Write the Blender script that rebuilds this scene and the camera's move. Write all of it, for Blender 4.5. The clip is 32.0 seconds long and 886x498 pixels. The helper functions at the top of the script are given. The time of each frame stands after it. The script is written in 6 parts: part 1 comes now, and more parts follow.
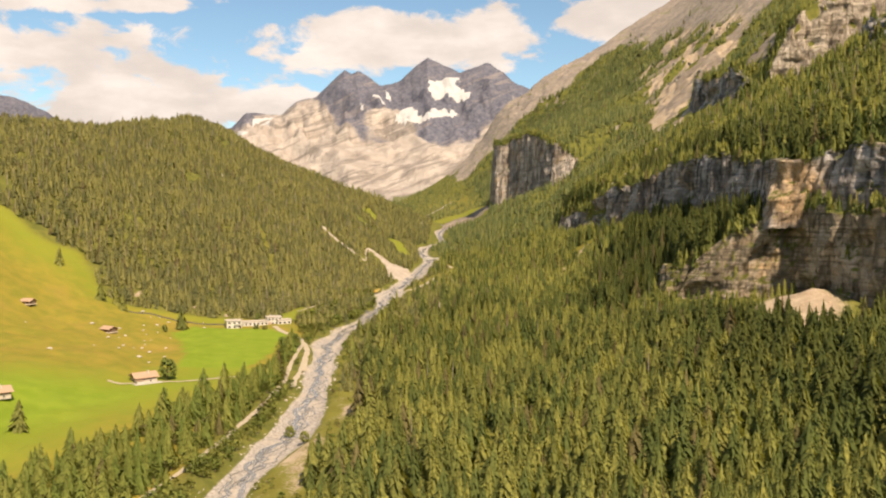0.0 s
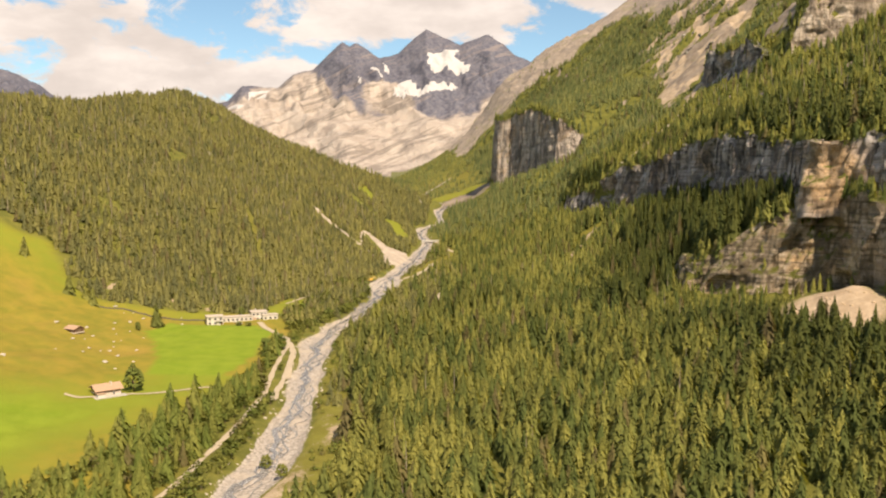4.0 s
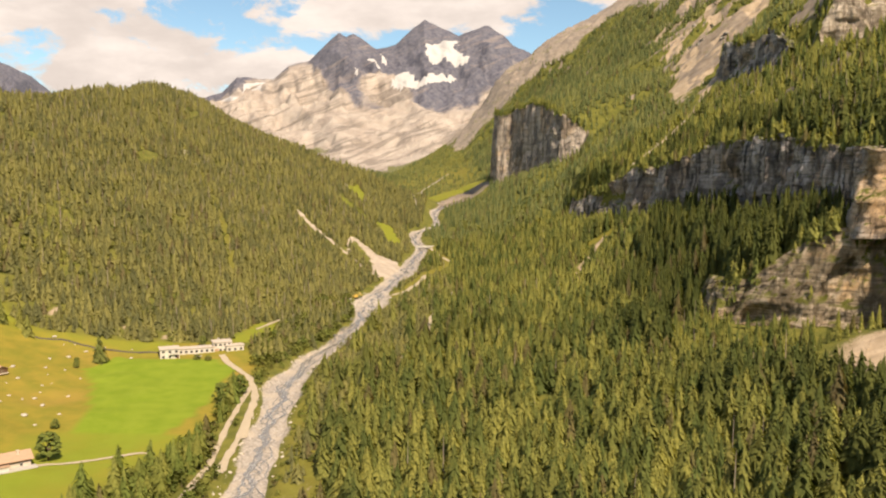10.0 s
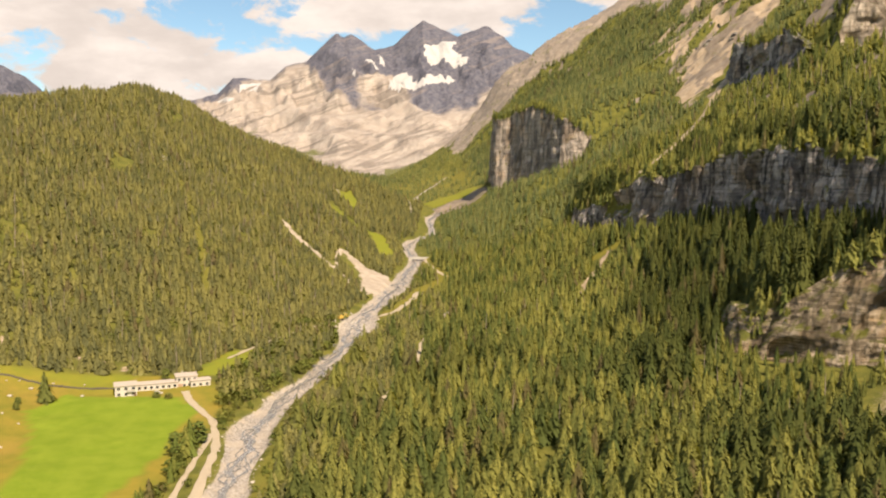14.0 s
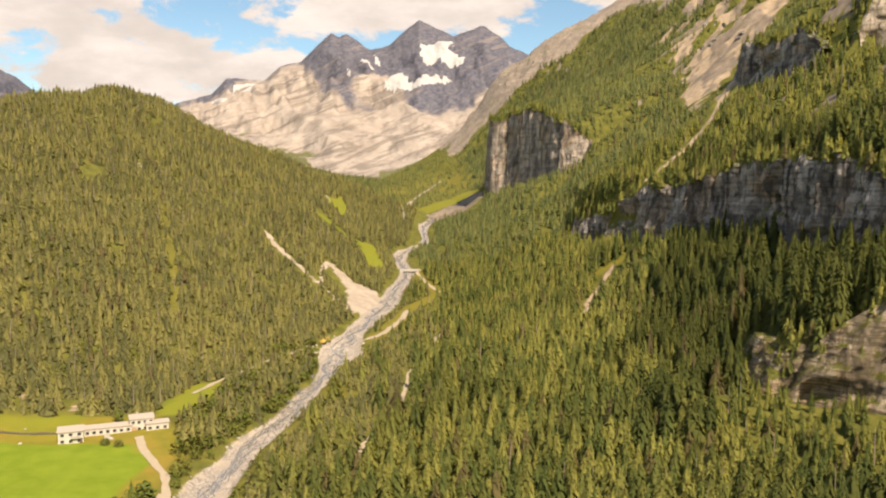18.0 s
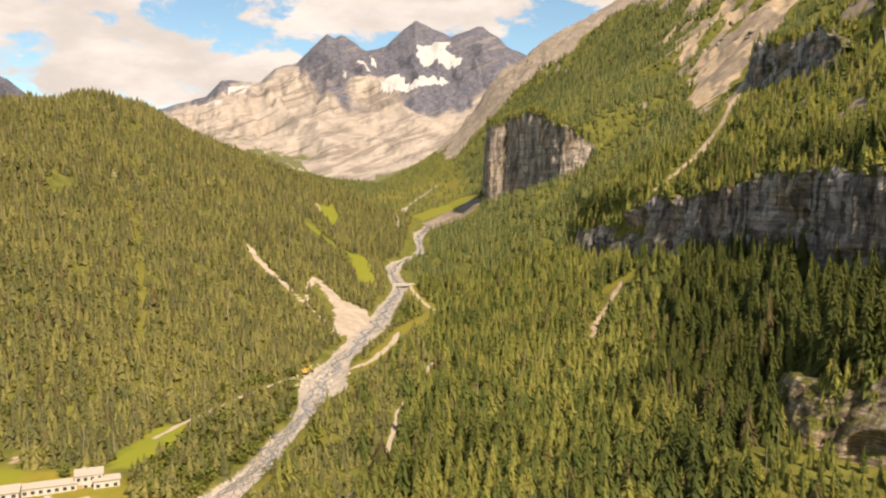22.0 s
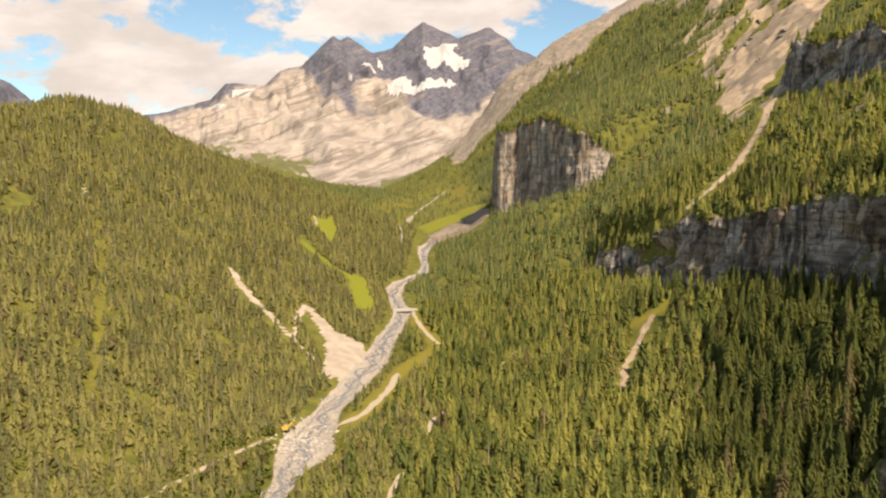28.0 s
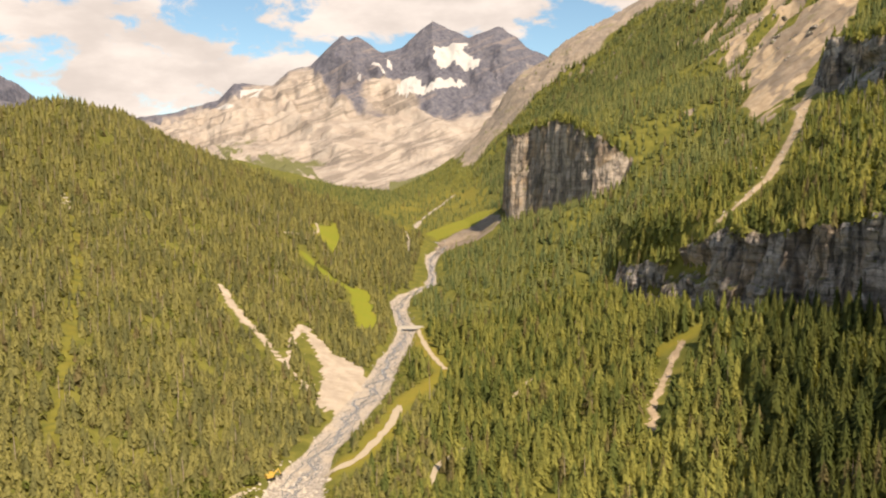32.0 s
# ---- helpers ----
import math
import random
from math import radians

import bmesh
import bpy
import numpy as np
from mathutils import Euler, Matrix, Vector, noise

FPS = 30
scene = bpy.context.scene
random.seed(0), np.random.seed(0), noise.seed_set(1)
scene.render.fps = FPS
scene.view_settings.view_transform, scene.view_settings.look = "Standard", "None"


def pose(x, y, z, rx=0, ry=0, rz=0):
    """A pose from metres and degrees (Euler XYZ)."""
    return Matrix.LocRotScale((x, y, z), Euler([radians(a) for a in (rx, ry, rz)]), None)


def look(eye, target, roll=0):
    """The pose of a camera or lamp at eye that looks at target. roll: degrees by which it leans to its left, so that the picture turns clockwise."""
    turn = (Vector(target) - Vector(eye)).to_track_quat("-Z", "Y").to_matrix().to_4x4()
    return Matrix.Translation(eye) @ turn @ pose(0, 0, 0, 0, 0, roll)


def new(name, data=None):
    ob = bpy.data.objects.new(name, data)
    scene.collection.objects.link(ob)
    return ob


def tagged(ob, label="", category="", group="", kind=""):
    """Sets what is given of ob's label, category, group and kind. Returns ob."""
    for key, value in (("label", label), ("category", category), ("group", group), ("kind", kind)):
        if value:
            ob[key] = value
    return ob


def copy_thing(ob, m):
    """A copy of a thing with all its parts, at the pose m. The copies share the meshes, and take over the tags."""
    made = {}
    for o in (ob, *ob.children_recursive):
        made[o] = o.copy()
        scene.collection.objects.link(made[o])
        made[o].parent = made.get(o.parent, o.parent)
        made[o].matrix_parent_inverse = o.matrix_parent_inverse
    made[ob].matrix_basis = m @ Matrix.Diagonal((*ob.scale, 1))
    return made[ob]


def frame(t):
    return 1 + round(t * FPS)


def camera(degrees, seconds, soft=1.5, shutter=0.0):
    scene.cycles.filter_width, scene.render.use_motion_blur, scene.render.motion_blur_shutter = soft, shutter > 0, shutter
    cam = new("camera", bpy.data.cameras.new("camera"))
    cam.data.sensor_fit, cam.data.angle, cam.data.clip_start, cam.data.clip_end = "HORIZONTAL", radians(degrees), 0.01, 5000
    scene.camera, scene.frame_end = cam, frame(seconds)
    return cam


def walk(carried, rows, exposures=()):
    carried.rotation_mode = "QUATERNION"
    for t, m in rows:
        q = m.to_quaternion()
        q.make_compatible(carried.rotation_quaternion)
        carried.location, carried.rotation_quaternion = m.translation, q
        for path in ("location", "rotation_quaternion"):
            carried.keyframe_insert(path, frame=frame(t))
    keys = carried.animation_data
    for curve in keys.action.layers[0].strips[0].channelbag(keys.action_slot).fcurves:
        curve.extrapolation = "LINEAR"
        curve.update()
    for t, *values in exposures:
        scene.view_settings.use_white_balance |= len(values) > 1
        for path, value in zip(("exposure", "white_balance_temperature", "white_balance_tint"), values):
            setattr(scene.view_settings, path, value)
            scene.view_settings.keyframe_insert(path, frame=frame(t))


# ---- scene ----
cam = camera(54.94, 32.0, soft=2.15)
PATH = [
    (0, pose(-0.00, -0.00, 150.00, 87.732, 0.001, -0.000)),
    (1, pose(-0.18, 11.94, 151.85, 87.313, 0.045, -0.025)),
    (2, pose(-0.32, 23.86, 153.72, 86.872, 0.073, -0.047)),
    (3, pose(-0.37, 35.75, 155.63, 86.430, 0.065, -0.059)),
    (3.5, pose(-0.36, 41.68, 156.58, 86.206, 0.037, -0.060)),
    (5.5, pose(0.07, 65.32, 160.35, 85.314, -0.075, -0.065)),
    (6, pose(0.30, 71.20, 161.27, 85.270, -0.081, -0.075)),
    (7, pose(0.91, 82.95, 163.07, 85.298, -0.083, -0.078)),
    (8, pose(1.71, 94.73, 164.78, 85.324, -0.080, -0.110)),
    (9, pose(2.69, 106.64, 166.44, 85.363, -0.092, -0.119)),
    (10, pose(3.76, 118.69, 168.09, 85.393, -0.102, -0.116)),
    (11, pose(4.84, 130.85, 169.79, 85.415, -0.142, -0.082)),
    (12, pose(5.92, 143.02, 171.55, 85.419, -0.180, -0.072)),
    (13, pose(7.03, 155.09, 173.36, 85.442, -0.206, -0.112)),
    (14, pose(8.12, 167.00, 175.17, 85.444, -0.188, -0.162)),
    (14.5, pose(8.65, 172.90, 176.07, 85.445, -0.176, -0.174)),
    (16.5, pose(10.67, 196.23, 179.61, 85.452, -0.164, -0.269)),
    (17, pose(11.15, 202.05, 180.50, 85.454, -0.164, -0.296)),
    (18, pose(12.10, 213.69, 182.30, 85.441, -0.152, -0.356)),
    (19, pose(12.98, 225.30, 184.08, 85.445, -0.108, -0.380)),
    (20, pose(13.82, 236.93, 185.85, 85.455, -0.059, -0.329)),
    (21, pose(14.61, 248.59, 187.61, 85.483, 0.018, -0.412)),
    (22, pose(15.35, 260.35, 189.32, 85.498, 0.086, -0.476)),
    (23, pose(16.03, 272.23, 191.01, 85.524, 0.147, -0.523)),
    (24, pose(16.62, 284.19, 192.72, 85.556, 0.193, -0.473)),
    (25, pose(17.08, 296.17, 194.44, 85.572, 0.239, -0.425)),
    (25.5, pose(17.26, 302.17, 195.31, 85.589, 0.259, -0.370)),
    (27.5, pose(17.70, 326.13, 198.79, 85.619, 0.224, -0.018)),
    (28, pose(17.85, 332.11, 199.65, 85.613, 0.225, 0.067)),
    (29, pose(18.23, 344.06, 201.36, 85.615, 0.242, 0.233)),
    (30, pose(18.69, 356.00, 203.03, 85.617, 0.259, 0.420)),
    (31, pose(19.15, 367.98, 204.63, 85.624, 0.238, 0.608)),
    (32, pose(19.58, 379.98, 206.19, 85.598, 0.231, 0.758)),
]
walk(cam, PATH, [(0, 0.6, 7200, 18), (32, 0.6, 7200, 18)])

# ---- world, sun, exposure ----
SUN_AZ, SUN_EL = radians(155), radians(49)   # compass-like angle from +y towards +x, height
sun_dir = Vector((math.sin(SUN_AZ) * math.cos(SUN_EL), math.cos(SUN_AZ) * math.cos(SUN_EL), math.sin(SUN_EL)))
sun = new("sun", bpy.data.lights.new("sun", "SUN"))
sun.data.energy, sun.data.angle, sun.data.color = 4.8, radians(0.55), (1.0, 0.87, 0.66)
sun.matrix_world = look(sun_dir * 100, (0, 0, 0))


def node(nt, kind, **kw):
    n = nt.nodes.new(kind)
    for k, v in kw.items():
        if k == "inputs":
            for i, val in v.items():
                n.inputs[i].default_value = val
        elif k == "op":
            n.operation = v
        elif k == "blend":
            n.blend_type = v
    return n


def math_node(nt, op, a, b=None, clamp=False):
    n = nt.nodes.new("ShaderNodeMath")
    n.operation, n.use_clamp = op, clamp
    for i, v in enumerate((a, b)):
        if v is None:
            continue
        if isinstance(v, (int, float)):
            n.inputs[i].default_value = v
        else:
            nt.links.new(v, n.inputs[i])
    return n.outputs[0]


def ramp(nt, fac, lo, hi):
    """A smooth 0..1 step of fac between lo and hi."""
    n = nt.nodes.new("ShaderNodeMapRange")
    n.interpolation_type = "SMOOTHSTEP"
    nt.links.new(fac, n.inputs[0])
    n.inputs[1].default_value, n.inputs[2].default_value = lo, hi
    return n.outputs[0]


def mix(nt, fac, a, b, blend="MIX"):
    n = nt.nodes.new("ShaderNodeMix")
    n.data_type, n.blend_type = "RGBA", blend
    for sock, v in ((n.inputs[0], fac), (n.inputs[6], a), (n.inputs[7], b)):
        if isinstance(v, (int, float)):
            sock.default_value = v
        elif isinstance(v, tuple):
            sock.default_value = (*v, 1)
        else:
            nt.links.new(v, sock)
    return n.outputs[2]


def tex_noise(nt, vec, scale, detail=4, rough=0.55, distort=0.0):
    n = nt.nodes.new("ShaderNodeTexNoise")
    n.inputs["Scale"].default_value, n.inputs["Detail"].default_value = scale, detail
    n.inputs["Roughness"].default_value, n.inputs["Distortion"].default_value = rough, distort
    if vec is not None:
        nt.links.new(vec, n.inputs["Vector"])
    return n.outputs[0]


def scaled(nt, vec, s, tilt=0.0):
    n = nt.nodes.new("ShaderNodeMapping")
    n.vector_type = "TEXTURE" if tilt else "POINT"
    if tilt:   # beds that dip along x
        n.inputs["Rotation"].default_value = (0, tilt, 0)
        s = tuple(1 / v for v in s)
    n.inputs["Scale"].default_value = s
    nt.links.new(vec, n.inputs["Vector"])
    return n.outputs[0]


def make_world():
    w = bpy.data.worlds.new("sky")
    scene.world = w
    w.use_nodes = True
    nt = w.node_tree
    nt.nodes.clear()
    sky = nt.nodes.new("ShaderNodeTexSky")
    sky.sky_type, sky.sun_disc = "NISHITA", False
    sky.sun_elevation, sky.sun_rotation = SUN_EL, SUN_AZ
    sky.altitude, sky.air_density, sky.dust_density, sky.ozone_density = 1500, 1.0, 0.6, 1.0
    co = nt.nodes.new("ShaderNodeTexCoord").outputs["Generated"]
    sep = nt.nodes.new("ShaderNodeSeparateXYZ")
    nt.links.new(co, sep.inputs[0])
    # cumulus: noise on the sky's dome, gathered into banks over the hill and behind the summits
    flat = nt.nodes.new("ShaderNodeVectorMath")
    flat.operation = "DIVIDE"
    nt.links.new(co, flat.inputs[0])
    front = math_node(nt, "MAXIMUM", sep.outputs[1], 0.05)
    com = nt.nodes.new("ShaderNodeCombineXYZ")
    for i in range(3):
        nt.links.new(front, com.inputs[i])
    nt.links.new(com.outputs[0], flat.inputs[1])
    v = scaled(nt, co, (1.0, 1.0, 1.9))
    n1 = tex_noise(nt, v, 5.0, 3, 0.5, 0.3)
    n2 = tex_noise(nt, v, 14.0, 8, 0.62, 0.3)
    bank = None
    for cx, cz, rx, rz in ((-0.44, 0.15, 0.25, 0.095), (-0.07, 0.20, 0.18, 0.045), (-0.20, 0.125, 0.07, 0.03), (0.20, 0.225, 0.07, 0.03), (-0.38, 0.25, 0.2, 0.02)):
        mp = nt.nodes.new("ShaderNodeVectorMath")
        mp.operation = "MULTIPLY_ADD"
        nt.links.new(flat.outputs[0], mp.inputs[0])
        mp.inputs[1].default_value, mp.inputs[2].default_value = (1 / rx, 0, 1 / rz), (-cx / rx, 0, -cz / rz)
        ln = nt.nodes.new("ShaderNodeVectorMath")
        ln.operation = "LENGTH"
        nt.links.new(mp.outputs[0], ln.inputs[0])
        e = ramp(nt, ln.outputs["Value"], 1.5, 0.3)
        bank = e if bank is None else math_node(nt, "MAXIMUM", bank, e)
    behind = math_node(nt, "MULTIPLY", ramp(nt, sep.outputs[1], 0.5, -0.1), 0.12)
    cover = math_node(nt, "ADD", math_node(nt, "ADD", math_node(nt, "MULTIPLY", n1, 0.5), math_node(nt, "MULTIPLY", n2, 0.55)),
                      math_node(nt, "ADD", math_node(nt, "MULTIPLY", bank, 0.25), behind))
    mask = ramp(nt, cover, 0.625, 0.70)
    shade = tex_noise(nt, scaled(nt, co, (1, 1, 2.6)), 6.0, 6, 0.6)
    cloud = mix(nt, ramp(nt, shade, 0.35, 0.7), (5.0, 4.75, 4.45), (6.9, 6.6, 6.15))
    blue = mix(nt, 1.0, sky.outputs[0], (0.84, 1.03, 0.98), "MULTIPLY")
    bg = nt.nodes.new("ShaderNodeBackground")
    bg.inputs["Strength"].default_value = 0.10
    nt.links.new(mix(nt, mask, blue, cloud), bg.inputs["Color"])
    out = nt.nodes.new("ShaderNodeOutputWorld")
    nt.links.new(bg.outputs[0], out.inputs[0])


make_world()


# ---- materials ----
def material(name, rough=0.9, spec=0.25):
    m = bpy.data.materials.new(name)
    m.use_nodes = True
    nt = m.node_tree
    b = nt.nodes["Principled BSDF"]
    b.inputs["Roughness"].default_value = rough
    b.inputs["Specular IOR Level"].default_value = spec
    return m, nt, b


def where(nt):
    return nt.nodes.new("ShaderNodeNewGeometry").outputs["Position"]


def attr(nt, name):
    n = nt.nodes.new("ShaderNodeAttribute")
    n.attribute_name = name
    return n.outputs["Fac"]


def bump(nt, b, height, strength, dist):
    n = nt.nodes.new("ShaderNodeBump")
    n.inputs["Strength"].default_value, n.inputs["Distance"].default_value = strength, dist
    nt.links.new(height, n.inputs["Height"])
    nt.links.new(n.outputs[0], b.inputs["Normal"])


def plain(name, col, rough=0.8, var=0.2, scale=1.5, metal=0.0):
    m, nt, b = material(name, rough)
    p = where(nt)
    n = tex_noise(nt, p, scale, 5, 0.6)
    n2 = tex_noise(nt, p, scale * 7, 3, 0.6)
    dark = tuple(c * (1 - var) for c in col)
    lite = tuple(min(1, c * (1 + var)) for c in col)
    c = mix(nt, n, dark, lite)
    nt.links.new(mix(nt, math_node(nt, "MULTIPLY", n2, 0.35), c, dark), b.inputs["Base Color"])
    b.inputs["Metallic"].default_value = metal
    return m


def ground_material():
    m, nt, b = material("ground_cover", 0.95, 0.1)
    p = where(nt)
    n_big, n_mid, n_fine = tex_noise(nt, p, 0.02, 5, 0.6), tex_noise(nt, p, 0.12, 5, 0.6), tex_noise(nt, p, 0.9, 6, 0.65)
    pasture = mix(nt, ramp(nt, n_mid, 0.3, 0.7), (0.262, 0.212, 0.036), (0.185, 0.180, 0.028))
    pasture = mix(nt, math_node(nt, "MULTIPLY", ramp(nt, n_big, 0.5, 0.72), 0.7), pasture, (0.30, 0.21, 0.05))
    mown = mix(nt, ramp(nt, n_mid, 0.3, 0.7), (0.155, 0.225, 0.02), (0.20, 0.265, 0.028))
    litter = mix(nt, ramp(nt, n_mid, 0.35, 0.7), (0.10, 0.108, 0.026), (0.175, 0.17, 0.04))
    litter = mix(nt, ramp(nt, n_fine, 0.55, 0.8), litter, (0.20, 0.18, 0.05))
    gravel = mix(nt, ramp(nt, n_fine, 0.35, 0.65), (0.22, 0.198, 0.176), (0.46, 0.418, 0.37))
    gravel = mix(nt, math_node(nt, "MULTIPLY", ramp(nt, n_mid, 0.48, 0.62), 0.7), gravel, (0.44, 0.38, 0.31))
    scree = mix(nt, ramp(nt, n_mid, 0.3, 0.7), (0.35, 0.30, 0.245), (0.48, 0.415, 0.345))
    scree = mix(nt, math_node(nt, "MULTIPLY", ramp(nt, n_fine, 0.55, 0.75), 0.5), scree, (0.33, 0.28, 0.22))
    dirt = mix(nt, ramp(nt, n_mid, 0.3, 0.7), (0.33, 0.255, 0.175), (0.48, 0.385, 0.28))
    streaks = tex_noise(nt, scaled(nt, p, (0.02, 0.25, 0.03)), 1.0, 5, 0.65, 0.6)
    dirt = mix(nt, ramp(nt, n_fine, 0.5, 0.75), dirt, (0.30, 0.245, 0.185))
    dirt = mix(nt, math_node(nt, "MULTIPLY", ramp(nt, streaks, 0.5, 0.7), 0.4), dirt, (0.22, 0.18, 0.13))
    n_wide = tex_noise(nt, scaled(nt, p, (0.01, 0.05, 0.12)), 1.0, 6, 0.65, 0.8)
    rockc = mix(nt, ramp(nt, n_mid, 0.3, 0.7), (0.19, 0.152, 0.118), (0.30, 0.25, 0.20))
    rockc = mix(nt, math_node(nt, "MULTIPLY", ramp(nt, n_wide, 0.5, 0.62), 0.65), rockc, (0.22, 0.19, 0.16))
    rockc = mix(nt, math_node(nt, "MULTIPLY", ramp(nt, n_wide, 0.42, 0.34), 0.5), rockc, (0.14, 0.155, 0.05))
    n_band = tex_noise(nt, scaled(nt, p, (0.006, 0.012, 0.05)), 1.0, 6, 0.65, 0.6)
    ridgec = mix(nt, ramp(nt, n_mid, 0.3, 0.7), (0.235, 0.195, 0.16), (0.35, 0.30, 0.25))
    ridgec = mix(nt, math_node(nt, "MULTIPLY", ramp(nt, n_band, 0.52, 0.60), 0.7), ridgec, (0.22, 0.19, 0.165))
    ridgec = mix(nt, math_node(nt, "MULTIPLY", ramp(nt, n_band, 0.42, 0.36), 0.5), ridgec, (0.20, 0.20, 0.085))
    c = mix(nt, attr(nt, "pasture"), litter, pasture)
    c = mix(nt, attr(nt, "mown"), c, mown)
    jag = math_node(nt, "MULTIPLY", math_node(nt, "SUBTRACT", n_fine, 0.5), 0.9)
    for name, col in (("dirt", dirt), ("scree", scree), ("gravel", gravel), ("rock", rockc), ("ridge", ridgec)):
        a = ramp(nt, math_node(nt, "ADD", attr(nt, name), jag), 0.35, 0.65)
        c = mix(nt, a, c, col)
    nt.links.new(c, b.inputs["Base Color"])
    bump(nt, b, math_node(nt, "ADD", n_fine, n_mid), 0.6, 0.6)
    return m


def rock_material(name, base, lite, stain_shade, warm=0.25, moss_on=0.5, beds=0.7, sun_ochre=None):
    """Layered limestone: ledges, dark water streaks, cracks, orange and pale patches, moss where it lies flat. Dark
    beds and bands also put relief shade into the colour.
    """
    m, nt, b = material(name, 0.92, 0.15)
    p = where(nt)
    strata = tex_noise(nt, scaled(nt, p, (0.02, 0.02, 0.30)), 1.0, 6, 0.65, 0.5)
    streak = tex_noise(nt, scaled(nt, p, (0.22, 0.22, 0.02)), 1.0, 6, 0.65, 0.4)
    big = tex_noise(nt, p, 0.035, 4, 0.6)
    mid = tex_noise(nt, p, 0.16, 5, 0.65, 0.6)
    fine = tex_noise(nt, p, 0.7, 7, 0.7)
    vor = nt.nodes.new("ShaderNodeTexVoronoi")
    vor.feature = "DISTANCE_TO_EDGE"
    vor.inputs["Scale"].default_value = 1.0
    warp = nt.nodes.new("ShaderNodeVectorMath")
    warp.operation = "ADD"
    nt.links.new(scaled(nt, p, (0.09, 0.09, 0.05)), warp.inputs[0])
    nt.links.new(fine, warp.inputs[1])
    nt.links.new(warp.outputs[0], vor.inputs["Vector"])
    crack = ramp(nt, vor.outputs["Distance"], 0.10, 0.0)
    c = mix(nt, ramp(nt, strata, 0.38, 0.62), base, lite)
    c = mix(nt, ramp(nt, mid, 0.45, 0.7), c, lite)
    # orange patches, strengthened to carry the sun's warmth on lit rock
    c = mix(nt, math_node(nt, "MULTIPLY", ramp(nt, big, 0.50, 0.62), warm), c, (0.56, 0.36, 0.17))
    c = mix(nt, math_node(nt, "MULTIPLY", ramp(nt, streak, 0.51, 0.60), 0.85), c, stain_shade)
    # dark bed lines put the relief's shade into the colour
    bed = tex_noise(nt, scaled(nt, p, (0.025, 0.025, 0.55)), 1.0, 4, 0.6, 0.8)
    c = mix(nt, math_node(nt, "MULTIPLY", ramp(nt, bed, 0.53, 0.58), beds), c, tuple(v * 0.8 for v in stain_shade))
    c = mix(nt, math_node(nt, "MULTIPLY", ramp(nt, bed, 0.42, 0.36), 0.4), c, lite)
    # broad dark bands in the colour stand in for shade under overhangs
    wall = tex_noise(nt, scaled(nt, p, (0.055, 0.055, 0.022)), 1.0, 5, 0.6, 0.8)
    c = mix(nt, math_node(nt, "MULTIPLY", ramp(nt, wall, 0.50, 0.58), 0.6), c, stain_shade)
    c = mix(nt, math_node(nt, "MULTIPLY", ramp(nt, wall, 0.44, 0.36), 0.55), c, lite)
    c = mix(nt, math_node(nt, "MULTIPLY", crack, 0.22), c, tuple(x * 0.6 for x in stain_shade))
    c = mix(nt, math_node(nt, "MULTIPLY", ramp(nt, fine, 0.5, 0.75), 0.55), c, stain_shade)
    if sun_ochre:   # sunlit orange put into one buttress's colour, over its ochre staining
        d = nt.nodes.new("ShaderNodeVectorMath")
        d.operation = "DISTANCE"
        nt.links.new(p, d.inputs[0])
        d.inputs[1].default_value = sun_ochre
        near = ramp(nt, math_node(nt, "ADD", d.outputs["Value"], math_node(nt, "MULTIPLY", mid, 14.0)), 34.0, 16.0)
        c = mix(nt, math_node(nt, "MULTIPLY", near, 0.75), c, mix(nt, ramp(nt, fine, 0.4, 0.65), (0.62, 0.42, 0.22), (0.30, 0.20, 0.11)))
    up = nt.nodes.new("ShaderNodeSeparateXYZ")
    nt.links.new(nt.nodes.new("ShaderNodeNewGeometry").outputs["Normal"], up.inputs[0])
    moss = math_node(nt, "MULTIPLY", ramp(nt, up.outputs[2], 0.75 - moss_on * 0.6, 0.85 - moss_on * 0.4), ramp(nt, mid, 0.40, 0.55))
    c = mix(nt, moss, c, (0.16, 0.17, 0.04))
    nt.links.new(c, b.inputs["Base Color"])
    h = math_node(nt, "ADD", math_node(nt, "MULTIPLY", strata, 1.2), math_node(nt, "ADD", math_node(nt, "ADD", fine, streak), math_node(nt, "MULTIPLY", mid, 1.5)))
    h = math_node(nt, "SUBTRACT", h, math_node(nt, "MULTIPLY", crack, 0.5))
    bump(nt, b, h, 1.0, 1.6)
    return m


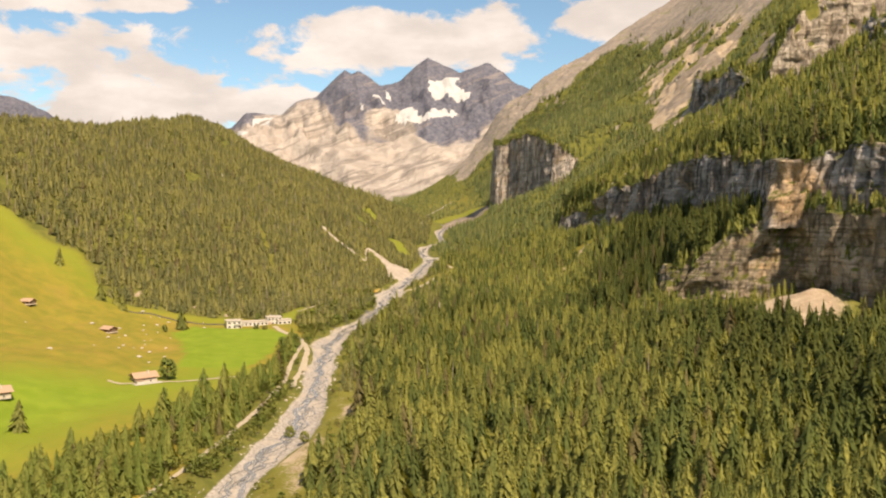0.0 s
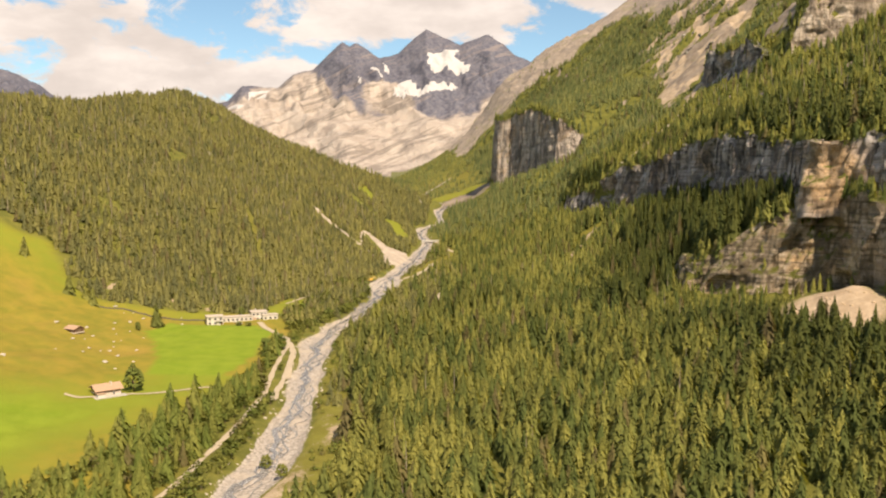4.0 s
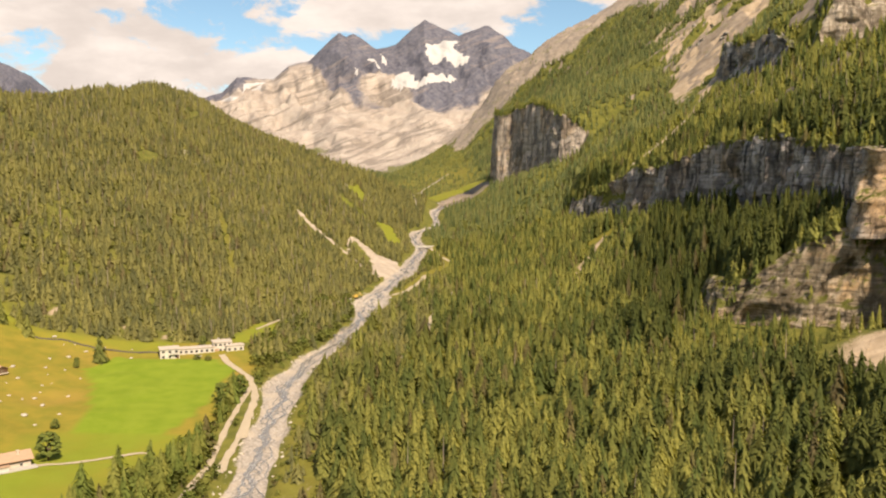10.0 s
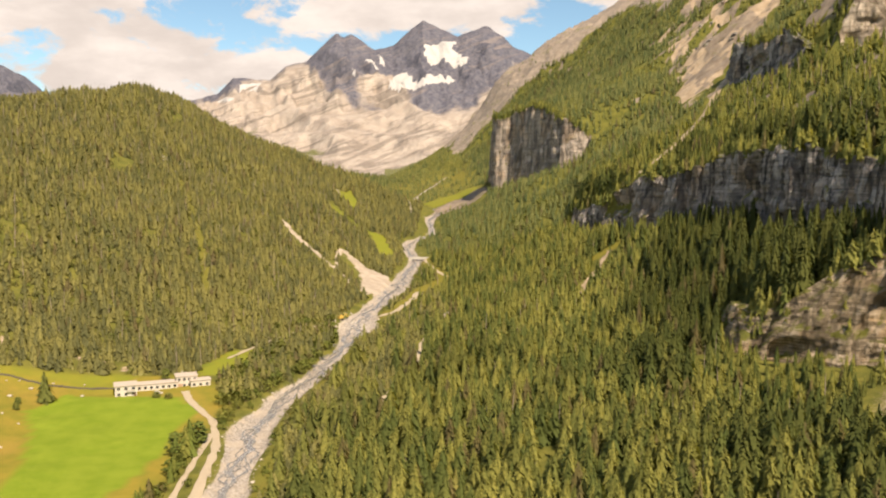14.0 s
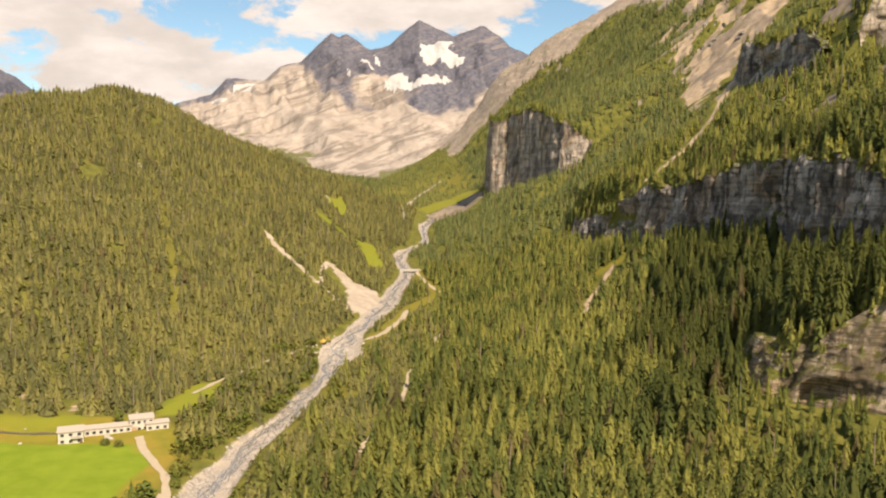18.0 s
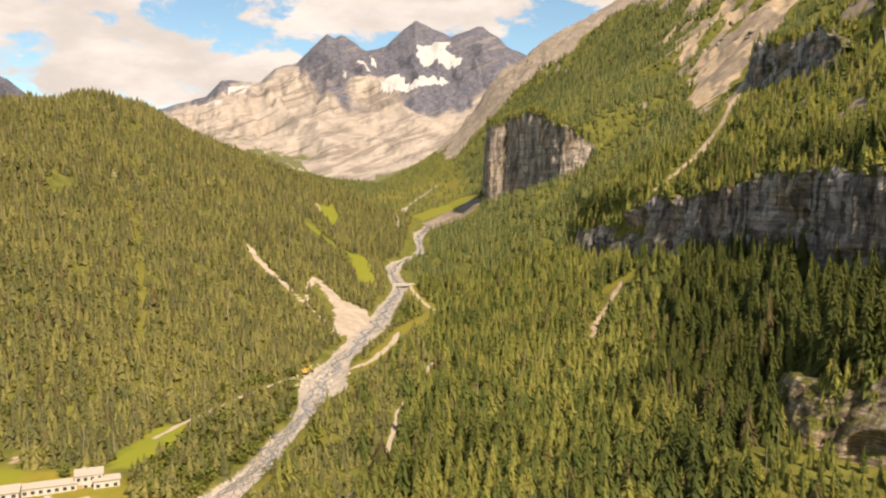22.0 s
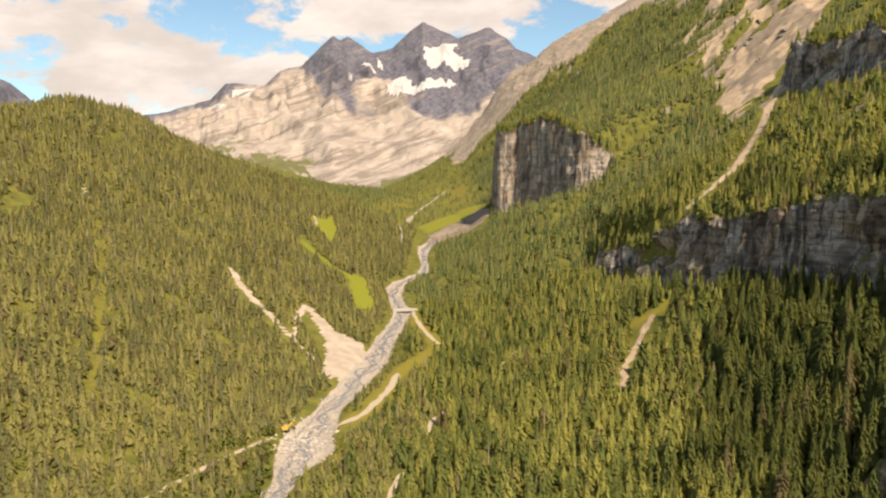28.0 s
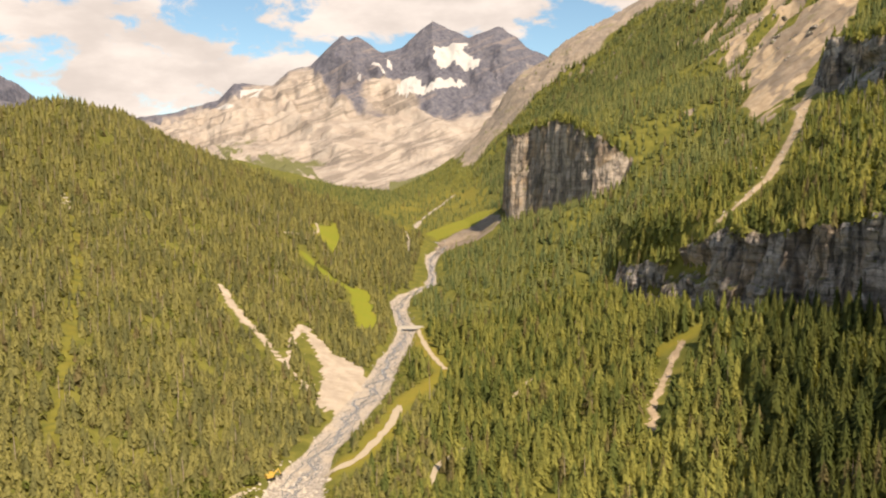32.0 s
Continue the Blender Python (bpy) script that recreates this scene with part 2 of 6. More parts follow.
def needle_material(name, cool, warm, dead=(0.16, 0.12, 0.07)):
    m, nt, b = material(name, 0.85, 0.15)
    ob = nt.nodes.new("ShaderNodeObjectInfo").outputs["Random"]
    t = math_node(nt, "FRACT", math_node(nt, "ADD", attr(nt, "tint"), ob))
    p = where(nt)
    stand = tex_noise(nt, p, 0.012, 3, 0.5)
    fine = tex_noise(nt, p, 1.3, 3, 0.6)
    c = mix(nt, ramp(nt, math_node(nt, "ADD", math_node(nt, "MULTIPLY", t, 0.6), math_node(nt, "MULTIPLY", stand, 0.6)), 0.25, 0.85), cool, warm)
    # tall trees coloured darker to stand in for shade below the cliffs
    c = mix(nt, math_node(nt, "MULTIPLY", attr(nt, "shade_tint"), 0.8), c, tuple(x * 0.48 for x in cool))
    c = mix(nt, math_node(nt, "MULTIPLY", ramp(nt, t, 0.945, 0.96), 0.75), c, dead)
    c = mix(nt, math_node(nt, "MULTIPLY", ramp(nt, fine, 0.42, 0.62), 0.5), c, tuple(x * 0.6 for x in cool))
    bump(nt, b, fine, 0.5, 0.5)
    nt.links.new(c, b.inputs["Base Color"])
    thru = nt.nodes.new("ShaderNodeBsdfTranslucent")
    nt.links.new(mix(nt, 1.0, c, (1.0, 0.95, 0.5), "MULTIPLY"), thru.inputs["Color"])
    both = nt.nodes.new("ShaderNodeMixShader")
    both.inputs[0].default_value = 0.35
    nt.links.new(b.outputs[0], both.inputs[1])
    nt.links.new(thru.outputs[0], both.inputs[2])
    nt.links.new(both.outputs[0], nt.nodes["Material Output"].inputs["Surface"])
    return m


GROUND = ground_material()
ROCK = rock_material("grey_limestone", (0.34, 0.32, 0.31), (0.53, 0.50, 0.48), (0.07, 0.068, 0.07), 0.38, 0.4, 0.4, (205, 502, 166))
ROCK_WHITE = rock_material("cream_limestone", (0.42, 0.365, 0.30), (0.62, 0.55, 0.46), (0.24, 0.20, 0.16), 0.2, 0.3, 0.5)
ROCK_PALE = rock_material("pale_limestone", (0.38, 0.33, 0.285), (0.60, 0.52, 0.44), (0.15, 0.138, 0.13), 0.45, 0.25, 0.3)
ROCK_WARM = rock_material("ochre_limestone", (0.37, 0.30, 0.215), (0.57, 0.485, 0.38), (0.17, 0.14, 0.098), 0.6, 0.75)
NEEDLES = needle_material("spruce_needles", (0.122, 0.158, 0.046), (0.335, 0.330, 0.087))
# haze put into colour: far needles bluer, hill needles greyer over their olive-brown
NEEDLES_FAR = needle_material("hazed_needles", (0.112, 0.152, 0.062), (0.262, 0.275, 0.098))
NEEDLES_HILL = needle_material("greyed_needles", (0.153, 0.161, 0.070), (0.324, 0.307, 0.104))
LEAVES = needle_material("broad_leaves", (0.165, 0.215, 0.05), (0.27, 0.28, 0.07))
BARK = plain("bark", (0.17, 0.125, 0.085), 0.95, 0.3, 3)
STONE = plain("pale_stone", (0.46, 0.42, 0.36), 0.9, 0.3, 0.8)


# ---- the plan: feature lines that run up the valley ----
STATIONS = (-300, 250, 400, 500, 600, 700, 800, 900, 1000, 1150, 1355, 1385, 1450, 1700, 2200, 2620)
LINE_X = {
    "far_left": (-1600,) * 16,
    "behind": (-720, -720, -700, -690, -680, -660, -630, -600, -590, -590, -590, -590, -600, -760, -1000, -1200),
    "ridge": (-500, -480, -470, -455, -440, -420, -395, -370, -350, -345, -335, -335, -330, -520, -800, -900),
    "hill_high": (-330, -330, -340, -330, -310, -290, -270, -255, -240, -230, -178, -176, -172, -360, -520, -560),
    "hill_mid": (-230, -230, -240, -235, -215, -180, -170, -150, -140, -135, -115, -113, -110, -230, -340, -400),
    "foot": (-150, -150, -150, -165, -145, -97, -70, -54, -48, -66, -66, -65, -64, -120, -240, -300),
    "bank_left": (-78, -78, -69, -77, -66, -56, -50, -38, -27, -30, -6, -4, -32, -40, -60, -165),
    "bank_right": (-57, -57, -52, -58, -47, -34, -30, -20, -11, -15, 10, 13, -24, -32, -48, -150),
    "wood": (30, 30, 30, 35, 35, 45, 55, 60, 60, 55, 45, 47, 55, 30, 40, -71),
    "rock_base": (160, 160, 205, 184, 150, 130, 125, 118, 105, 85, 85, 72, 82, 90, 110, 23),
    "ledge": (205, 205, 226, 200, 180, 168, 160, 140, 120, 110, 120, 92, 88, 140, 170, 117),
    "wall_base": (240, 240, 236, 208, 203, 199, 187, 160, 131, 140, 165, 96, 91, 170, 210, 164),
    "wall_top": (255, 255, 243, 213, 209, 206, 195, 172, 145, 170, 205, 102, 97, 200, 240, 191),
    "slope": (340, 340, 330, 320, 315, 305, 300, 295, 295, 300, 300, 300, 310, 350, 330, 299),
    "upper": (520, 520, 500, 490, 480, 492, 492, 492, 492, 440, 450, 450, 460, 470, 480, 458),
    "crest": (900, 900, 880, 860, 850, 840, 830, 820, 820, 820, 820, 820, 820, 830, 860, 900),
}
LINE_Z = {
    "far_left": (300,) * 16,
    "behind": (215, 215, 215, 215, 215, 218, 220, 220, 220, 220, 200, 195, 180, 170, 180, 190),
    "ridge": (245, 250, 255, 255, 258, 260, 260, 262, 262, 268, 268, 262, 262, 172, 178, 190),
    "hill_high": (140, 150, 150, 150, 160, 180, 180, 188, 196, 212, 188, 195, 204, 168, 240, 270),
    "hill_mid": (75, 82, 92, 94, 95, 122, 135, 141, 152, 165, 158, 168, 184, 158, 213, 232),
    "foot": (52, 66, 71, 77, 80, 86, 91, 98, 105, 125, 140, 148, 164, 150, 182, 202),
    "bank_left": (41, 63, 68, 73, 77.5, 83, 88, 92, 97, 110, 128, 130, 133, 145, 168, 186),
    "bank_right": (41, 63, 68, 73, 77.5, 83, 88, 92, 97, 110, 128, 130, 133, 145, 168, 186),
    "wood": (52, 70, 73, 76, 80, 86, 91, 97, 105, 124, 140, 142, 148, 152, 195, 222),
    "rock_base": (70, 90, 102, 99, 97, 100, 108, 122, 128, 145, 163, 163, 172, 172, 235, 280),
    "ledge": (130, 146, 146, 140, 128, 128, 130, 136, 142, 158, 171, 170, 178, 198, 290, 373),
    "wall_base": (145, 160, 152, 150, 146, 145, 140, 143, 150, 170, 182, 178, 185, 225, 330, 448),
    "wall_top": (190, 200, 192, 179, 183, 190, 186, 182, 172, 192, 236, 258, 270, 260, 360, 480),
    "slope": (260, 270, 265, 265, 262, 262, 258, 262, 258, 290, 320, 340, 345, 400, 440, 564),
    "upper": (410, 420, 420, 415, 410, 405, 402, 400, 385, 400, 440, 445, 455, 500, 560, 652),
    "crest": (760, 780, 780, 780, 780, 780, 780, 780, 780, 800, 830, 840, 850, 880, 900, 930),
}
ORDER = tuple(LINE_X)
Y0, Y1, DY = -300.0, 2650.0, 5.0
YS = np.arange(Y0, Y1 + 1, DY)


def smooth_line(values, width, wave=0.0, seed=0):
    v = np.interp(YS, STATIONS, values)
    if width > 1:
        k = np.ones(width) / width
        v = np.convolve(np.pad(v, width // 2, mode="edge"), k, mode="valid")[: len(YS)]
    return v


SOFT = {"wall_top": 3, "wall_base": 5, "slope": 9}
LX = np.stack([smooth_line(LINE_X[n], SOFT.get(n, 13)) for n in ORDER])
LZ = np.stack([smooth_line(LINE_Z[n], SOFT.get(n, 13)) for n in ORDER])

_rng = np.random.default_rng(7)
_LATTICE = _rng.random((256, 256))


def vnoise(x, y):
    xi, yi = np.floor(x).astype(int), np.floor(y).astype(int)
    fx, fy = x - xi, y - yi
    fx, fy = fx * fx * (3 - 2 * fx), fy * fy * (3 - 2 * fy)
    g = lambda a, b: _LATTICE[(xi + a) & 255, (yi + b) & 255]
    return (g(0, 0) * (1 - fx) + g(1, 0) * fx) * (1 - fy) + (g(0, 1) * (1 - fx) + g(1, 1) * fx) * fy


def fbm(x, y, octaves=4, gain=0.5):
    s, a, t = 0.0, 1.0, 0.0
    for i in range(octaves):
        s = s + a * (vnoise(x * 2 ** i + 17.3 * i, y * 2 ** i + 5.1 * i) - 0.5)
        t += a
        a *= gain
    return s / t * 2


# the low rock step and the wall above it turn a corner at the rockfall cone
_corner = (YS >= 360) & (YS <= 640)
for n, ys, xs, zs in (("rock_base", (360, 380, 405, 455, 488, 501, 510, 520, 532, 552, 580, 640), (238, 235, 229, 220, 212, 207, 182, 168, 155, 148, 144, 139), (98, 99, 101, 101, 101, 101, 100, 99, 99, 99, 98, 98)),
                      ("ledge", (360, 380, 405, 457, 492, 508, 518, 524, 535, 547, 564, 587, 640), (248, 245, 238, 227, 218, 213, 198, 186, 172, 160, 156, 158, 165), (153, 153, 153, 152, 150, 146, 141, 134, 126, 119, 116, 112, 118)),
                      ("wall_base", (360, 380, 405, 455, 488, 499, 504, 515, 545, 640), (260, 255, 247, 232, 221, 215, 198, 202, 209, 203), (156, 155, 154, 153, 152, 151, 150, 149, 148, 145)),
                      ("wall_top", (360, 380, 405, 455, 490, 503, 508, 519, 549, 640), (270, 265, 256, 240, 229, 222, 204, 208, 215, 210), (200, 199, 196, 192, 188, 184, 181, 180, 182, 186))):
    i = ORDER.index(n)
    LX[i][_corner], LZ[i][_corner] = np.interp(YS[_corner], ys, xs), np.interp(YS[_corner], ys, zs)

# the river winds between its banks: y, left bank, right bank
_river = np.array(((250, -77, -62), (283, -74, -60), (307, -71, -54), (337, -69, -51), (372, -68, -52), (413, -69, -55), (464, -72, -59), (485, -75, -59), (511, -79, -63), (546, -73, -59),
                   (566, -69, -56), (584, -61, -52.5), (606, -57, -50), (628, -55, -48), (654, -51, -45), (674, -52, -41.5), (686, -56, -36), (698, -57, -32), (720, -59, -35), (741, -54, -34), (763, -48, -34), (806, -42, -25),
                   (848, -38, -19), (895, -32, -17), (923, -31, -16), (951, -26, -12), (1014, -23, -8), (1041, -27, -14), (1071, -32, -20), (1102, -36, -19), (1125, -31, -17), (1144, -22, -10),
                   (1175, -8, 3), (1203, -7, 2), (1247, -8, -1), (1297, -12, -1), (1333, -13, 3), (1376, -5, 12), (1425, 1, 17)), float)
_low = YS <= 1425
for n, k, s in (("bank_left", 1, 1.3), ("bank_right", 2, 7.7)):
    i = ORDER.index(n)
    LX[i][_low] = np.interp(YS[_low], _river[:, 0], _river[:, k])
    LX[i] += (1.2 * fbm(YS / 30 + s, YS * 0 + s, 3) + 1.2 * fbm(YS / 9 + s, YS * 0 + s, 2)) * (YS < 1400)
# the hill's crest: low at its near end, highest above the bend
LZ[ORDER.index("ridge")] += np.interp(YS, (-300, 500, 880, 940, 1010, 1080, 1160, 1290, 1325, 1345, 1400), (-12, -20, -25, -18, -7, 0, 10, 12, 7, -3, 0))
# the pillar's face runs up the valley and ends in a corner above the bend
_face = (YS >= 1150) & (YS <= 1450)
_fy = (1150, 1185, 1195, 1209, 1258, 1290, 1330, 1352, 1362, 1400, 1450)
for n, xs, zs in (("rock_base", (85, 88, 88, 88, 88, 86, 82, 78, 70, 70, 82), (145, 150, 150, 151, 154, 156, 157, 157, 156, 162, 172)),
                  ("ledge", (110, 125, 122, 118, 114, 110, 98, 90, 80, 80, 86), (158, 180, 176, 172, 170, 168, 164, 162, 160, 168, 178)),
                  ("wall_base", (140, 178, 166, 152, 139, 128, 111, 100, 88, 88, 91), (170, 205, 196, 188, 180, 176, 172, 168, 165, 170, 185)),
                  ("wall_top", (170, 190, 176, 160, 147, 136, 119, 108, 95, 95, 97), (192, 226, 238, 250, 264, 270, 269, 268, 259, 262, 270))):
    i = ORDER.index(n)
    LX[i][_face], LZ[i][_face] = np.interp(YS[_face], _fy, xs), np.interp(YS[_face], _fy, zs)
# the cliff's far end steps down to the lower gully
for n, dz in (("rock_base", (0, -2, -4, -6, -7, -5, 0)), ("ledge", (0, -5, -12, -15, -14, -9, 0)), ("wall_base", (0, -9, -18, -20, -18, -11, 0))):
    LZ[ORDER.index(n)] += np.interp(YS, (835, 865, 895, 940, 985, 1030, 1100), dz)
LZ[ORDER.index("wall_top")] += np.interp(YS, (500, 560, 640, 683, 730, 760, 804, 860, 900, 960), (0, 4, 9, 3, 1.5, -1.5, -5, -4, -3, 0))


def line_at(name, y):
    i = ORDER.index(name)
    return np.interp(y, YS, LX[i]), np.interp(y, YS, LZ[i])


def terrain(x, y):
    """Height of the ground."""
    x, y = np.asarray(x, float), np.asarray(y, float)
    z = np.full(x.shape, 0.0)
    px, pz = line_at(ORDER[0], y)
    z = np.where(x <= px, pz, z)
    for n in ORDER[1:]:
        qx, qz = line_at(n, y)
        f = np.clip((x - px) / np.maximum(qx - px, 0.01), 0, 1)
        z = np.where(x > px, pz + (qz - pz) * f, z)
        px, pz = qx, qz
    hill = np.clip((np.abs(x + 20) - 70) / 120, 0, 1)
    wild = np.clip((x - 250) / 150, 0, 1) * np.clip((y - 900) / 300, 0, 1) + np.clip((y - 2100) / 300, 0, 1) * np.clip((x + 60) / 120, 0, 1)
    wild = np.clip(wild, 0, 1)
    ribs = 1 - 2 * np.abs(fbm((y + 0.55 * x) / 95, (x - 0.3 * y) / 420, 4, 0.55))
    z = z + wild * (22 * (ribs - 0.6) + 12 * fbm(x / 26, y / 26, 5, 0.6))
    z = z + fbm(x / 60, y / 60, 4) * (0.6 + 5.5 * hill) + fbm(x / 9, y / 9, 3) * (0.25 + 0.9 * hill)
    # a niche that ends in a rock wall facing down the valley
    z = z - 36 * np.clip((x - 325) / 40, 0, 1) * np.clip((480 - x) / 30, 0, 1) * np.clip((y - 730) / 90, 0, 1) * (y < 866)
    z = z + 44 * np.clip((x - 325) / 30, 0, 1) * np.clip((495 - x) / 15, 0, 1) * np.clip((985 - y) / 115, 0, 1) * (y >= 866)
    # the rockfall cone under the cliff
    z = z + 13 * np.clip(1 - np.hypot(x - 201, y - 462) / 44, 0, 1) * (x < line_at("rock_base", y)[0] + 3)
    # a step in the slope that ends in a shaded wall beside the upper gully
    z = z + 30 * np.clip((x - 315) / 4, 0, 1) * np.clip((410 - x) / 80, 0, 1) * np.clip((y - 880) / 50, 0, 1) * np.clip((1085 - y) / 40, 0, 1)
    # ravines in the bare slope
    z = z + 9 * (0.4 - np.abs(fbm((y + 0.25 * x) / 26, x / 170, 3, 0.6))) * np.clip((x - 270) / 40, 0, 1) * np.clip((y - 1080) / 80, 0, 1) * np.clip((2000 - y) / 200, 0, 1)
    # the river bed lies cut in between its banks
    bl, br = line_at("bank_left", y)[0], line_at("bank_right", y)[0]
    mid, half = (bl + br) / 2, (br - bl) / 2
    t = np.clip(1 - np.abs(x - mid) / (half + 2), 0, 1)
    return z - 2.2 * np.clip(t * 3, 0, 1) + fbm(x / 5, y / 12, 3) * 0.5 * (t > 0)


def near_line(x, y, pts, width):
    """1 on a polyline of the plan, falling to 0 at width metres from it; width may grow along it (start, end)."""
    w0, w1 = width if isinstance(width, tuple) else (width, width)
    best = np.zeros(np.shape(x))
    n = len(pts) - 1
    for i in range(n):
        (ax, ay), (bx, by) = pts[i], pts[i + 1]
        dx, dy = bx - ax, by - ay
        t = np.clip(((x - ax) * dx + (y - ay) * dy) / (dx * dx + dy * dy), 0, 1)
        d = np.hypot(x - ax - t * dx, y - ay - t * dy)
        w = w0 + (w1 - w0) * (i + t) / n
        best = np.maximum(best, np.clip(1.5 - d / w, 0, 1))
    return best


def inside(x, y, poly):
    x, y = np.asarray(x, float), np.asarray(y, float)
    c = np.zeros(x.shape, bool)
    for (ax, ay), (bx, by) in zip(poly, poly[1:] + poly[:1]):
        hit = ((ay > y) != (by > y)) & (x < (bx - ax) * (y - ay) / ((by - ay) or 1e-9) + ax)
        c ^= hit
    return c


MOWN = [(-100, 449), (-96, 530), (-112, 552), (-138, 548), (-158, 545), (-166, 520), (-153, 497), (-141, 455), (-134, 424), (-165, 398), (-200, 392), (-230, 300), (-165, 250), (-137, 370), (-112, 422)]
MOUNTAIN_TRACK = [(-112, 560), (-104, 545), (-88, 520), (-78, 489), (-74, 449), (-72, 400)]
SIDE_TRACK = [(-84, 505), (-82, 470), (-80, 440), (-77, 410), (-80, 350), (-84, 300), (-92, 250)]
CHALET_TRACK = [(-158, 394), (-145, 396), (-132, 404), (-115, 412), (-99, 420)]
BANK_TRACK = [(-36, 728), (-22, 747), (-12, 790), (-9, 824), (4, 860), (14, 888), (4, 930), (-4, 975), (-8, 1008)]
FAR_TRACK = [(-106, 615), (-100, 635), (-90, 655), (-75, 690), (-62, 712)]
WOOD_TRACKS = [[(-20, 530), (-16, 557), (-10, 571), (-5, 606), (-3, 630), (-3, 650), (1, 672)], [(9, 712), (12, 735), (22, 750), (30, 760)], [(50, 825), (56, 842), (63, 856)], [(-135, 1141), (-122, 1180), (-118, 1240), (-130, 1300)]]
SCAR = [(-136, 935), (-129, 928), (-111, 900), (-93, 881), (-80, 863), (-63, 843), (-48, 812)]
SCREE_FOOT = [(-83, 936), (-79, 936), (-68, 922), (-54, 908), (-38, 896), (-29, 870), (-30, 850), (-41, 805), (-52, 822), (-54, 854), (-59, 879), (-66, 897), (-74, 914)]
SCREE_LEFT = [(-82, 930), (-81, 905), (-80, 890), (-77, 867), (-72, 850)]
GULLY = [(106, 745), (110, 768), (126, 805), (140, 830)]
GULLY_UP = [(165, 880), (200, 905), (216, 916), (240, 960), (296, 1058), (340, 1120)]
FOOT_SCREE = [(64, 1362), (40, 1362), (19, 1366), (-4, 1343), (0, 1425), (14, 1450), (30, 1500), (67, 1569), (76, 1480), (76, 1380)]
FOOT_MEADOW = [(-22, 1537), (0, 1438), (30, 1500), (67, 1569), (74, 1640), (54, 1706), (20, 1640)]
FAR_STREAM = [(-38, 1640), (-36, 1736), (-21, 1880), (0, 2000), (19, 2121)]
POOL = [(-52, 1418), (-34, 1424), (-28, 1460), (-40, 1480), (-50, 1450)]
BROOK = [(-30, 1300), (-32, 1340), (-36, 1397), (-42, 1430)]
CLEARING = [(-256, 980), (-221, 922), (-190, 850), (-166, 784), (-137, 702)]
HILL_MEADOWS = [[(-129, 1264), (-116, 1360), (-106, 1296), (-95, 1250), (-93, 1170), (-106, 1202), (-118, 1229)], [(-66, 1070), (-60, 1038), (-50, 984), (-38, 993), (-37, 1012), (-46, 1045), (-52, 1096), (-63, 1092)], [(-113, 588), (-98, 588), (-91, 640), (-110, 632)]]
STRIPS = [([(-110, 1108), (-99, 1092), (-80, 1076), (-63, 1074)], 4.5), (BANK_TRACK, 6.0), ([(128, 836), (150, 834), (172, 838)], 6.0)]
FOREST_EDGE = ([-620, -420, -330, -285, -252, -233, -203, -163, -145, -112, -90], [700, 620, 600, 590, 594, 577, 563, 575, 586, 588, 560])


TRACKS = [(MOUNTAIN_TRACK, 1.5), (SIDE_TRACK, 1.1), (CHALET_TRACK, 0.9), (BANK_TRACK[:4], 2.0), (BANK_TRACK[5:], 1.5), (FAR_TRACK, 1.2), *((w, 1.3) for w in WOOD_TRACKS)]


def dirt_fan(x, y):
    """Bare earth above the upper gully: a fan with tufts of wood, open towards the crest."""
    n = fbm(x / 30, y / 60, 4, 0.6)
    left, right = 282 + (y - 1130) * 0.17 + 45 * n, 306 + (y - 1060) * 0.70 + 14 * n
    fan = np.clip((x - left) / 12, 0, 1) * np.clip((right - x) / 12, 0, 1)
    tuft = fbm((y - 0.5 * x) / 34 + 7, x / 110, 4, 0.6)
    return fan * (tuft < -0.02 + 0.34 * np.clip((x - left) / np.maximum(right - left, 1), 0, 1)) * (y > 1050) * np.clip((2050 - y) / 150, 0, 1)


